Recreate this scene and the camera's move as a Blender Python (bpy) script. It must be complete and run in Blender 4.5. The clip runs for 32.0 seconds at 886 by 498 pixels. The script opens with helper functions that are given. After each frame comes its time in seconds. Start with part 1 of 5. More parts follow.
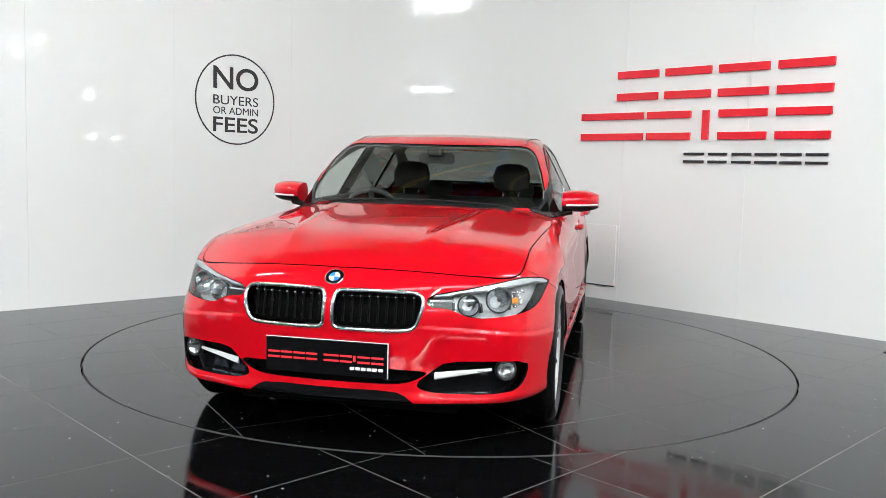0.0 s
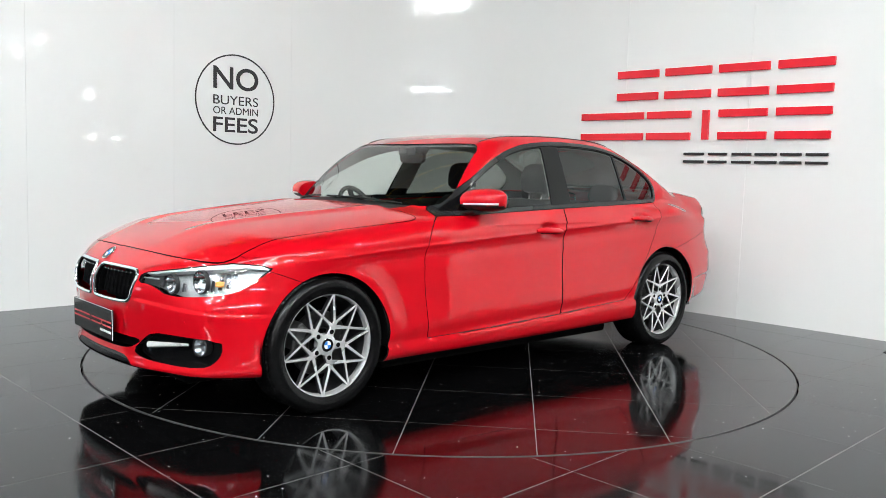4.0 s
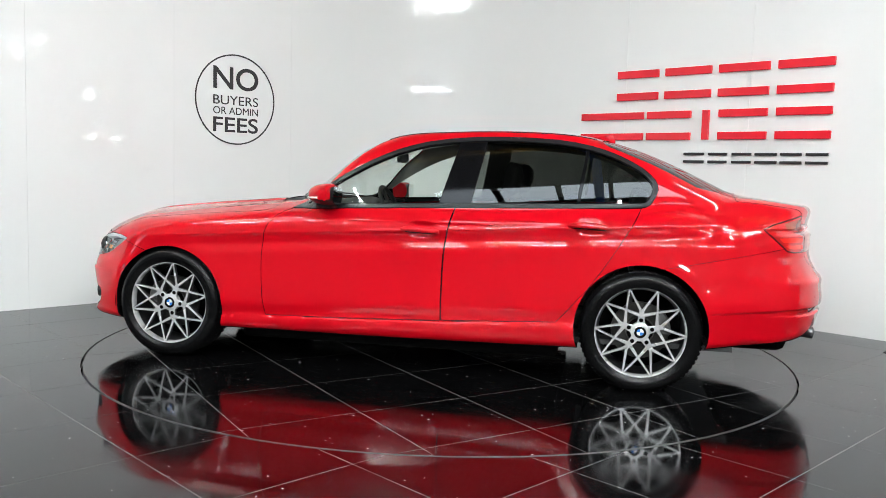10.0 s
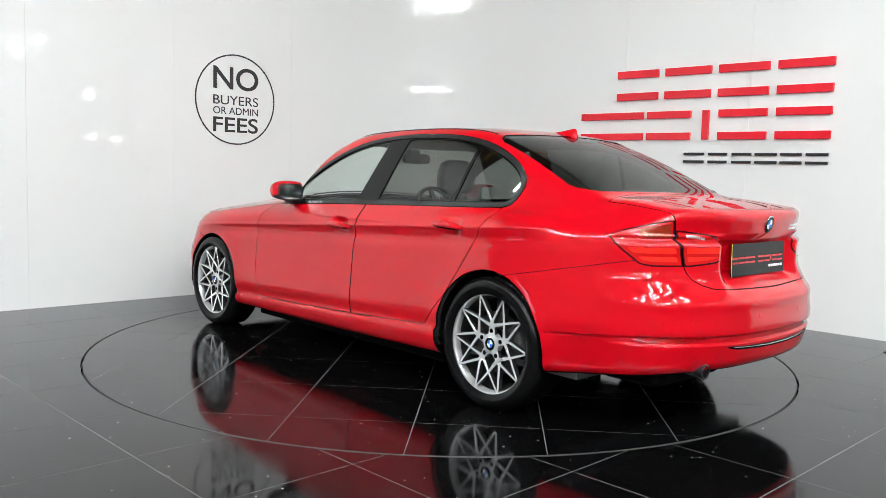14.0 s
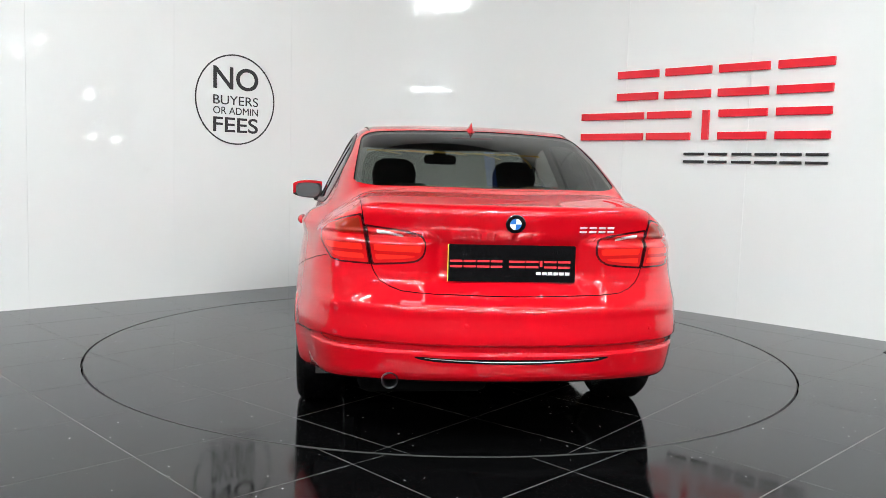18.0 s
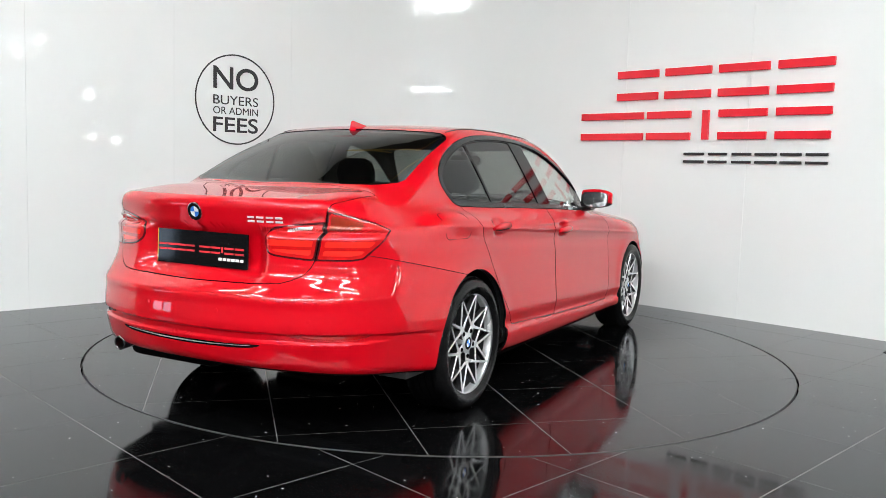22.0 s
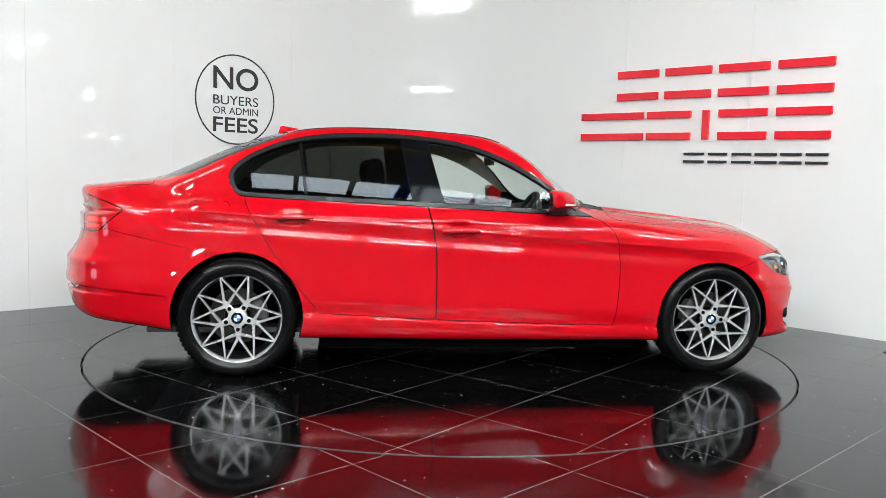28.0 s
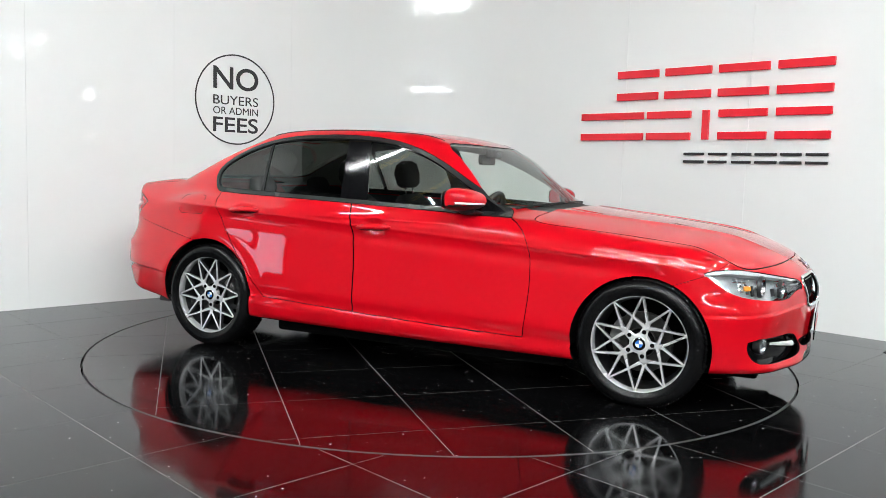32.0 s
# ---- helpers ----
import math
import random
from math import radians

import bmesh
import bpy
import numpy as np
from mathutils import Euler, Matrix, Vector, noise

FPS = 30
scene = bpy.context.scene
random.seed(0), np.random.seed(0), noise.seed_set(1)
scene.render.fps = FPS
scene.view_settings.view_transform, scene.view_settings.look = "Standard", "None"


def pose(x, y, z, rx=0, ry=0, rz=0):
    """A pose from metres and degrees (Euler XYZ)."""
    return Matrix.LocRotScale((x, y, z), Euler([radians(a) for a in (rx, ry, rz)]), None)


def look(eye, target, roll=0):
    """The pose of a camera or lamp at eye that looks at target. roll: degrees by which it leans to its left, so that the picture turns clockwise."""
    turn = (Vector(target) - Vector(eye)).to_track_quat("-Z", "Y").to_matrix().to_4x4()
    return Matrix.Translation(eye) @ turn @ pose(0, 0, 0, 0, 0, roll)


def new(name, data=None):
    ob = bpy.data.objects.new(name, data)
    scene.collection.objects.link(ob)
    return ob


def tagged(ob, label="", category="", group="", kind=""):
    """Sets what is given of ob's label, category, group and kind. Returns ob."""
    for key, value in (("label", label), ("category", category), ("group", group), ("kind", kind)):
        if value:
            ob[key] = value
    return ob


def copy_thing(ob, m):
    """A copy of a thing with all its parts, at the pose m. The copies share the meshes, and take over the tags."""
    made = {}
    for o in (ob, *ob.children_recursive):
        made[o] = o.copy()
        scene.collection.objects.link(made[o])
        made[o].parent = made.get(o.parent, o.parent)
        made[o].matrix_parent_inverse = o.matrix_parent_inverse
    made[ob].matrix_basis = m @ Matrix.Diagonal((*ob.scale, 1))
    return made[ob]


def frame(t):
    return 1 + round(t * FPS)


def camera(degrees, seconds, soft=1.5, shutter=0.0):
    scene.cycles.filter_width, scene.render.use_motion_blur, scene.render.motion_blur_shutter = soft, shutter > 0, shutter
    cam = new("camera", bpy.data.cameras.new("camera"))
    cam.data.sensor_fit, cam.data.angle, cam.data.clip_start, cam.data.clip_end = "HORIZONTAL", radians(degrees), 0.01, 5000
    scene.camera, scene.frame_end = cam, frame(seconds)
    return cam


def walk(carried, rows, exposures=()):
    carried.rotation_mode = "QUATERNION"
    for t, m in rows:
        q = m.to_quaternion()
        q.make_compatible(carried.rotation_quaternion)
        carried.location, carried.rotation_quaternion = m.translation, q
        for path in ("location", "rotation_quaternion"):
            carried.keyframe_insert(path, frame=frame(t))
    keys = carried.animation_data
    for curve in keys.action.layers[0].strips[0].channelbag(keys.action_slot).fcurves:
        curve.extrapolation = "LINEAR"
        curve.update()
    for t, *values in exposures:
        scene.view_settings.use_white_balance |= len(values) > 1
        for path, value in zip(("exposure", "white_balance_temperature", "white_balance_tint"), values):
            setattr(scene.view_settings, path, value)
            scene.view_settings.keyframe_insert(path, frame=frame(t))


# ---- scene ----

cam = camera(56.277, 32.0, soft=0.8)
EYE = (0.0, -5.588, 1.1674)
STILL = look(EYE, (-0.000479, -4.592149, 1.076376), roll=1.694)
walk(cam, [(0.0, STILL), (32.0, STILL)], exposures=[(0.0, 0.0), (32.0, 0.0)])

# heading of the turntable in degrees, by seconds
TURN = [(0.0, -101.79), (2.0, -119.77), (3.5, -133.17), (5.5, -151.58), (8.0, -173.73), (10.0, -190.96), (12.0, -208.70),
        (14.5, -231.01), (16.5, -248.68), (19.0, -271.48), (21.0, -289.60), (23.0, -307.07), (25.5, -328.96),
        (27.5, -346.78), (30.0, -368.47), (32.0, -385.66)]
AXIS = (-0.1233, -0.0134)      # the turntable's axis in the car's own space

# ------------------------------------------------------------------ light
world = bpy.data.worlds.new("world")
scene.world = world
world.use_nodes = True
world.node_tree.nodes["Background"].inputs[0].default_value = (0.75, 0.85, 1.0, 1)
world.node_tree.nodes["Background"].inputs[1].default_value = 0.2
LAMP_GLOW, SKY_GLOW, DAY_GLOW = 149.0, 8.0, 4.0


# ------------------------------------------------------------------ materials
def material(name, base, rough=0.5, metal=0.0, coat=0.0, grain=0.0, scale=40.0, bump=0.0, bump_scale=200.0, emit=0.0, spec=0.5, wear=0.0):
    m = bpy.data.materials.new(name)
    m.use_nodes = True
    nt = m.node_tree
    b = nt.nodes["Principled BSDF"]
    b.inputs["Base Color"].default_value = (*base, 1)
    b.inputs["Roughness"].default_value = rough
    b.inputs["Metallic"].default_value = metal
    b.inputs["Coat Weight"].default_value = coat
    b.inputs["Coat Roughness"].default_value = 0.015
    b.inputs["Specular IOR Level"].default_value = spec
    if emit:
        b.inputs["Emission Color"].default_value = (*base, 1)
        b.inputs["Emission Strength"].default_value = emit
    co = nt.nodes.new("ShaderNodeTexCoord")
    if grain:
        n = nt.nodes.new("ShaderNodeTexNoise")
        n.inputs["Scale"].default_value = scale
        n.inputs["Detail"].default_value = 4
        nt.links.new(co.outputs["Object"], n.inputs["Vector"])
        r = nt.nodes.new("ShaderNodeMix")
        r.data_type = "RGBA"
        r.inputs["A"].default_value = (*[c * (1 - grain) for c in base], 1)
        r.inputs["B"].default_value = (*[min(1, c * (1 + grain)) for c in base], 1)
        nt.links.new(n.outputs["Fac"], r.inputs["Factor"])
        nt.links.new(r.outputs["Result"], b.inputs["Base Color"])
    if wear:
        n = nt.nodes.new("ShaderNodeTexNoise")
        n.inputs["Scale"].default_value = 3.0
        n.inputs["Detail"].default_value = 5
        nt.links.new(co.outputs["Object"], n.inputs["Vector"])
        q = nt.nodes.new("ShaderNodeMapRange")
        q.inputs["To Min"].default_value = max(0.0, rough - wear)
        q.inputs["To Max"].default_value = rough + wear
        nt.links.new(n.outputs["Fac"], q.inputs["Value"])
        nt.links.new(q.outputs["Result"], b.inputs["Roughness"])
    if bump:
        n = nt.nodes.new("ShaderNodeTexNoise")
        n.inputs["Scale"].default_value = bump_scale
        nt.links.new(co.outputs["Object"], n.inputs["Vector"])
        p = nt.nodes.new("ShaderNodeBump")
        p.inputs["Strength"].default_value = bump
        p.inputs["Distance"].default_value = 0.002
        nt.links.new(n.outputs["Fac"], p.inputs["Height"])
        nt.links.new(p.outputs["Normal"], b.inputs["Normal"])
        if coat:
            nt.links.new(p.outputs["Normal"], b.inputs["Coat Normal"])
    return m


def glass(name, tint, gloss=0.9, clear=(0, 0, 0)):
    """A thin pane: it lets tinted light through, and mirrors more towards grazing views."""
    m = bpy.data.materials.new(name)
    m.use_nodes = True
    nt = m.node_tree
    nt.nodes.remove(nt.nodes["Principled BSDF"])
    t = nt.nodes.new("ShaderNodeBsdfTransparent")
    t.inputs["Color"].default_value = (*tint, 1)
    g = nt.nodes.new("ShaderNodeBsdfGlossy")
    g.inputs["Roughness"].default_value = 0.01
    g.inputs["Color"].default_value = (gloss, gloss, gloss, 1)
    w = nt.nodes.new("ShaderNodeLayerWeight")
    w.inputs["Blend"].default_value = 0.5
    power = nt.nodes.new("ShaderNodeMath")
    power.operation = "POWER"
    power.inputs[1].default_value = 4.2
    nt.links.new(w.outputs["Facing"], power.inputs[0])
    f = nt.nodes.new("ShaderNodeMath")
    f.operation = "MULTIPLY_ADD"
    f.inputs[1].default_value = 0.72
    f.inputs[2].default_value = 0.045
    nt.links.new(power.outputs[0], f.inputs[0])
    x = nt.nodes.new("ShaderNodeMixShader")
    nt.links.new(f.outputs[0], x.inputs[0])
    nt.links.new(t.outputs[0], x.inputs[1])
    nt.links.new(g.outputs[0], x.inputs[2])
    nt.links.new(x.outputs[0], nt.nodes["Material Output"].inputs["Surface"])
    return m


RED = material("red_paint", (0.53, 0.0018, 0.0085), 0.42, 0.0, 1.0, 0.05, 900, spec=0.03)
RED.node_tree.nodes["Principled BSDF"].inputs["Coat IOR"].default_value = 1.52
BLACK_GLOSS = material("black_gloss", (0.004, 0.004, 0.0045), 0.07, wear=0.03, spec=0.20)
BLACK_TRIM = material("black_plastic", (0.010, 0.010, 0.0105), 0.45, spec=0.25, bump=0.15, bump_scale=900, grain=0.15)
DARK_TRIM = material("satin_dark_trim", (0.016, 0.017, 0.018), 0.26, 0.0, wear=0.05, spec=0.38)
PIPE = material("dark_pipe_metal", (0.10, 0.10, 0.105), 0.3, 1.0, wear=0.1)
CHROME = material("chrome", (0.86, 0.87, 0.88), 0.07, 1.0, wear=0.03)
RUBBER = material("tyre_rubber", (0.0030, 0.0030, 0.0032), 0.24, spec=0.20, bump=0.25, bump_scale=300, grain=0.25, scale=25)
RIM = material("machined_rim", (0.74, 0.74, 0.74), 0.27, 0.6, grain=0.06, scale=60, wear=0.07)
RIM_DARK = material("rim_barrel", (0.035, 0.035, 0.037), 0.4, 0.6, grain=0.2, scale=18)
DISC = material("brake_disc", (0.07, 0.068, 0.065), 0.4, 1.0, grain=0.15, scale=120)
CALIPER = material("caliper_grey", (0.13, 0.13, 0.13), 0.5, 0.4, grain=0.2)
GLASS = glass("clear_glass", (0.85, 0.90, 0.87))
TINT = glass("tinted_glass", (0.19, 0.20, 0.185))
LENS = glass("lamp_lens", (0.93, 0.95, 0.96))
LAMP_BACK = material("lamp_reflector", (0.80, 0.81, 0.82), 0.12, 1.0, wear=0.05)
LAMP_GREY = material("lamp_bezel", (0.68, 0.69, 0.70), 0.22, 0.45, wear=0.1, grain=0.25, scale=45)
LAMP_BROW = material("lamp_satin_brow", (0.52, 0.53, 0.54), 0.32, 0.3, wear=0.05)
SILVER = material("satin_silver", (0.80, 0.80, 0.80), 0.28, 0.35, wear=0.05)
GRILLE = material("grille_black", (0.003, 0.003, 0.0032), 0.4, wear=0.05, spec=0.05)
LAMP_DARK = material("lamp_dark_plastic", (0.03, 0.03, 0.032), 0.3)
AMBER = material("amber_plastic", (0.85, 0.30, 0.03), 0.3)
TAIL_RED = material("tail_lamp_red", (0.52, 0.004, 0.006), 0.10, coat=1.0, spec=0.3)
TAIL_BRIGHT = material("tail_lamp_light_bar", (0.90, 0.022, 0.013), 0.15, coat=1.0, spec=0.2)
TAIL_SMOKE = material("tail_lamp_smoked_edge", (0.07, 0.002, 0.004), 0.10, coat=1.0, spec=0.3)
TAIL_AMBER = material("tail_lamp_amber", (0.30, 0.024, 0.009), 0.12, coat=1.0)
TAIL_CLEAR = material("tail_lamp_clear", (0.75, 0.70, 0.70), 0.15, coat=1.0)
WHITE_PLAIN = material("white_enamel", (0.80, 0.80, 0.80), 0.25)
BLUE_ENAMEL = material("blue_enamel", (0.03, 0.17, 0.55), 0.25)
SEAT = material("dark_seat_cloth", (0.035, 0.034, 0.034), 0.8, bump=0.4, bump_scale=600, grain=0.25)
CABIN = material("dark_cabin_trim", (0.03, 0.03, 0.031), 0.6, bump=0.2, bump_scale=500, grain=0.15)
HEADLINER = material("headliner", (0.30, 0.29, 0.27), 0.9, bump=0.2, bump_scale=700)
YELLOW_PLATE = material("yellow_plate_edge", (0.8, 0.55, 0.05), 0.4)
PLATE_RED = material("plate_red_print", (0.65, 0.02, 0.03), 0.35)
WALL_WHITE = material("gloss_white_panel", (0.80, 0.815, 0.805), 0.30, 0.0, 0.55, 0.012, 2.0, bump=0.9, bump_scale=3.5, wear=0.05, spec=0.12)
SEAM = material("panel_seam", (0.62, 0.63, 0.62), 0.4)
SIGN_RED = material("red_acrylic", (0.80, 0.014, 0.03), 0.25, grain=0.03)
SIGN_BLACK = material("black_vinyl", (0.016, 0.016, 0.018), 0.4, grain=0.05)
GROUT = material("pale_grout", (0.24, 0.24, 0.235), 0.35, grain=0.3, scale=30)
RIM_EDGE = material("pale_metal_rim", (0.13, 0.13, 0.13), 0.35, 0.5, wear=0.1)
GAP = material("dark_gap", (0.003, 0.003, 0.003), 0.9, spec=0.03)
CEILING = material("dark_ceiling", (0.035, 0.036, 0.038), 0.8, grain=0.1, scale=3)
REAR_WALL = material("grey_wall_paint", (0.07, 0.072, 0.075), 0.6, grain=0.06, scale=2)
LAMP_BODY = material("lamp_housing", (0.6, 0.6, 0.6), 0.4)
GLOW = material("lamp_diffuser", (0.965, 1.0, 1.0), 0.5, emit=LAMP_GLOW)
DAYLIGHT = material("daylight_pane", (0.62, 0.78, 1.0), 0.5, emit=DAY_GLOW)
WALL_GLOW = material("wall_lamp_diffuser", (1.0, 1.0, 0.97), 0.5, emit=26.0)
SKYLIGHT = material("skylight_pane", (0.78, 0.90, 1.0), 0.5, emit=SKY_GLOW)
TRUSS_YELLOW = material("yellow_steel_paint", (0.85, 0.52, 0.05), 0.45, grain=0.15, scale=6)
BEAM_BLUE = material("blue_steel_paint", (0.03, 0.13, 0.60), 0.45, grain=0.15, scale=6)


def granite(name):
    """Black polished stone with pale flecks, smears and dust."""
    m = material(name, (0.008, 0.008, 0.009), 0.07, spec=0.0)
    nt = m.node_tree
    b = nt.nodes["Principled BSDF"]
    co = nt.nodes.new("ShaderNodeTexCoord")
    v = nt.nodes.new("ShaderNodeTexVoronoi")
    v.inputs["Scale"].default_value = 25.0
    v.inputs["Randomness"].default_value = 1.0
    nt.links.new(co.outputs["Object"], v.inputs["Vector"])
    near = nt.nodes.new("ShaderNodeMath")
    near.operation = "LESS_THAN"
    nt.links.new(v.outputs["Distance"], near.inputs[0])
    pick = nt.nodes.new("ShaderNodeSeparateColor")
    nt.links.new(v.outputs["Color"], pick.inputs[0])
    size = nt.nodes.new("ShaderNodeMapRange")
    size.inputs["To Min"].default_value = 0.045
    size.inputs["To Max"].default_value = 0.125
    nt.links.new(pick.outputs[1], size.inputs["Value"])
    nt.links.new(size.outputs["Result"], near.inputs[1])
    some = nt.nodes.new("ShaderNodeMath")
    some.operation = "GREATER_THAN"
    nt.links.new(pick.outputs[0], some.inputs[0])
    some.inputs[1].default_value = 0.74
    both = nt.nodes.new("ShaderNodeMath")
    both.operation = "MULTIPLY"
    nt.links.new(near.outputs[0], both.inputs[0])
    nt.links.new(some.outputs[0], both.inputs[1])
    mix = nt.nodes.new("ShaderNodeMix")
    mix.data_type = "RGBA"
    mix.inputs["A"].default_value = (0.0025, 0.0025, 0.0027, 1)
    mix.inputs["B"].default_value = (0.75, 0.76, 0.78, 1)
    nt.links.new(both.outputs[0], mix.inputs["Factor"])
    nt.links.new(mix.outputs["Result"], b.inputs["Base Color"])
    n = nt.nodes.new("ShaderNodeTexNoise")
    n.inputs["Scale"].default_value = 2.2
    n.inputs["Detail"].default_value = 6
    nt.links.new(co.outputs["Object"], n.inputs["Vector"])
    q = nt.nodes.new("ShaderNodeMapRange")
    q.inputs["From Min"].default_value = 0.35
    q.inputs["From Max"].default_value = 0.75
    q.inputs["To Min"].default_value = 0.045
    q.inputs["To Max"].default_value = 0.17
    nt.links.new(n.outputs["Fac"], q.inputs["Value"])
    # the polish mirrors more towards grazing views
    w = nt.nodes.new("ShaderNodeLayerWeight")
    w.inputs["Blend"].default_value = 0.5
    power = nt.nodes.new("ShaderNodeMath")
    power.operation = "POWER"
    power.inputs[1].default_value = 5.0
    nt.links.new(w.outputs["Facing"], power.inputs[0])
    f = nt.nodes.new("ShaderNodeMath")
    f.operation = "MULTIPLY_ADD"
    f.inputs[1].default_value = 0.86
    f.inputs[2].default_value = 0.042
    nt.links.new(power.outputs[0], f.inputs[0])
    g = nt.nodes.new("ShaderNodeBsdfGlossy")
    g.inputs["Color"].default_value = (0.97, 0.98, 1.0, 1)
    nt.links.new(q.outputs["Result"], g.inputs["Roughness"])
    x = nt.nodes.new("ShaderNodeMixShader")
    nt.links.new(f.outputs[0], x.inputs[0])
    nt.links.new(b.outputs[0], x.inputs[1])
    nt.links.new(g.outputs[0], x.inputs[2])
    nt.links.new(x.outputs[0], nt.nodes["Material Output"].inputs["Surface"])
    return m


GRANITE = granite("polished_black_granite")


# ------------------------------------------------------------------ mesh helpers
def link_mesh(name, bm, mat, parent=None, label="", smooth=False, at=None):
    me = bpy.data.meshes.new(name)
    bm.normal_update()
    if smooth:
        for e in bm.edges:
            if len(e.link_faces) == 2 and e.calc_face_angle(0.0) > 0.7:
                e.smooth = False
    bm.to_mesh(me)
    bm.free()
    for m in (mat if isinstance(mat, (list, tuple)) else [mat]):
        me.materials.append(m)
    if smooth:
        me.polygons.foreach_set("use_smooth", [True] * len(me.polygons))
    ob = new(name, me)
    if at is not None:
        ob.matrix_basis = at
    if parent is not None:
        ob.parent = parent
    if label:
        tagged(ob, label)
    return ob


def part(name, bm, mat, parent, label="", smooth=False, at=None):
    return link_mesh(name, bm, mat, parent, label, smooth, at)


def add_box(bm, x0, x1, y0, y1, z0, z1, bevel=0.0, m=None):
    r = bmesh.ops.create_cube(bm, size=1.0)
    vs = r["verts"]
    for v in vs:
        v.co = Vector(((x0 + x1) / 2 + v.co.x * (x1 - x0), (y0 + y1) / 2 + v.co.y * (y1 - y0), (z0 + z1) / 2 + v.co.z * (z1 - z0)))
    if bevel:
        es = list({e for v in vs for e in v.link_edges})
        g = bmesh.ops.bevel(bm, geom=es, offset=bevel, segments=2, profile=0.5, affect="EDGES")
        vs = list({v for f in g["faces"] for v in f.verts} | {v for v in vs if v.is_valid})
    if m is not None:
        bmesh.ops.transform(bm, matrix=m, verts=[v for v in vs if v.is_valid])
    return bm


def box(x0, x1, y0, y1, z0, z1, bevel=0.0, m=None):
    return add_box(bmesh.new(), x0, x1, y0, y1, z0, z1, bevel, m)


def ring_solid(profile, steps=96, axis="z", start=0.0, sweep=360.0):
    """Turns a list of (radius, height) round an axis."""
    bm = bmesh.new()
    full = abs(sweep - 360) < 1e-6
    n = steps if full else steps + 1
    rows = []
    for i in range(n):
        a = radians(start + sweep * i / steps)
        c, s = math.cos(a), math.sin(a)
        row = []
        for r, h in profile:
            p = (r * c, r * s, h) if axis == "z" else (r * c, h, r * s)
            row.append(bm.verts.new(p))
        rows.append(row)
    for i in range(steps):
        a, b = rows[i], rows[(i + 1) % n]
        for k in range(len(profile) - 1):
            q = [a[k], b[k], b[k + 1], a[k + 1]]
            if axis != "z":
                q.reverse()
            if (q[0].co - q[1].co).length < 1e-7:
                q = [q[0], q[2], q[3]]
            elif (q[2].co - q[3].co).length < 1e-7:
                q = [q[0], q[1], q[2]]
            try:
                bm.faces.new(q)
            except ValueError:
                pass
    return bm


def tube(points, radius, sides=8, closed=False):
    """A round bar along points."""
    bm = bmesh.new()
    pts = [Vector(p) for p in points]
    rows = []
    n = len(pts)
    for i, p in enumerate(pts):
        a = pts[i - 1] if i or closed else pts[i]
        b = pts[(i + 1) % n] if i < n - 1 or closed else pts[i]
        t = (b - a).normalized()
        u = t.orthogonal().normalized() if abs(t.z) > 0.95 else t.cross(Vector((0, 0, 1))).normalized()
        w = t.cross(u)
        r = radius[i] if isinstance(radius, (list, tuple)) else radius
        rows.append([bm.verts.new(p + r * (math.cos(k * math.tau / sides) * u + math.sin(k * math.tau / sides) * w)) for k in range(sides)])
    for i in range(n if closed else n - 1):
        a, b = rows[i], rows[(i + 1) % n]
        for k in range(sides):
            bm.faces.new((a[k], a[(k + 1) % sides], b[(k + 1) % sides], b[k]))
    if not closed:
        bm.faces.new(rows[0][::-1])
        bm.faces.new(rows[-1])
    return bm


def prism(outline, thickness, m=None):
    """A flat outline in xy, given depth along z."""
    bm = bmesh.new()
    lo = [bm.verts.new((x, y, 0)) for x, y in outline]
    hi = [bm.verts.new((x, y, thickness)) for x, y in outline]
    bm.faces.new(hi)
    bm.faces.new(lo[::-1])
    n = len(lo)
    for i in range(n):
        bm.faces.new((lo[i], lo[(i + 1) % n], hi[(i + 1) % n], hi[i]))
    bmesh.ops.recalc_face_normals(bm, faces=bm.faces)
    if m is not None:
        bm.transform(m)
    return bm


def rounded(w, h, r, n=5):
    out = []
    for cx, cy, a0 in ((w / 2 - r, h / 2 - r, 0), (-w / 2 + r, h / 2 - r, 90), (-w / 2 + r, -h / 2 + r, 180), (w / 2 - r, -h / 2 + r, 270)):
        for i in range(n + 1):
            a = radians(a0 + 90 * i / n)
            out.append((cx + r * math.cos(a), cy + r * math.sin(a)))
    return out


# ------------------------------------------------------------------ the showroom
GRID = 44.4                               # degrees by which the tiles and walls stand across the view
CORNER = Vector((-0.1036, 3.9995, 0))     # where the two wall planes would meet
LEFT_DIR = Vector((-math.cos(radians(GRID)), -math.sin(radians(GRID)), 0))
RIGHT_DIR = Vector((math.cos(radians(GRID)), -math.sin(radians(GRID)), 0))
WALL_H, FILLET, RING = 5.2, 1.25, 2.253
TILE = 0.62
WEDGE = (3.195, 0.175)

# wall frames: x along the wall from the corner, y out of the wall into the room, z up
LEFT_WALL = Matrix((( LEFT_DIR.x, math.sin(radians(GRID)), 0, CORNER.x), (LEFT_DIR.y, -math.cos(radians(GRID)), 0, CORNER.y), (0, 0, 1, 0), (0, 0, 0, 1)))
RIGHT_WALL = Matrix(((RIGHT_DIR.x, -math.sin(radians(GRID)), 0, CORNER.x), (RIGHT_DIR.y, -math.cos(radians(GRID)), 0, CORNER.y), (0, 0, 1, 0), (0, 0, 0, 1)))


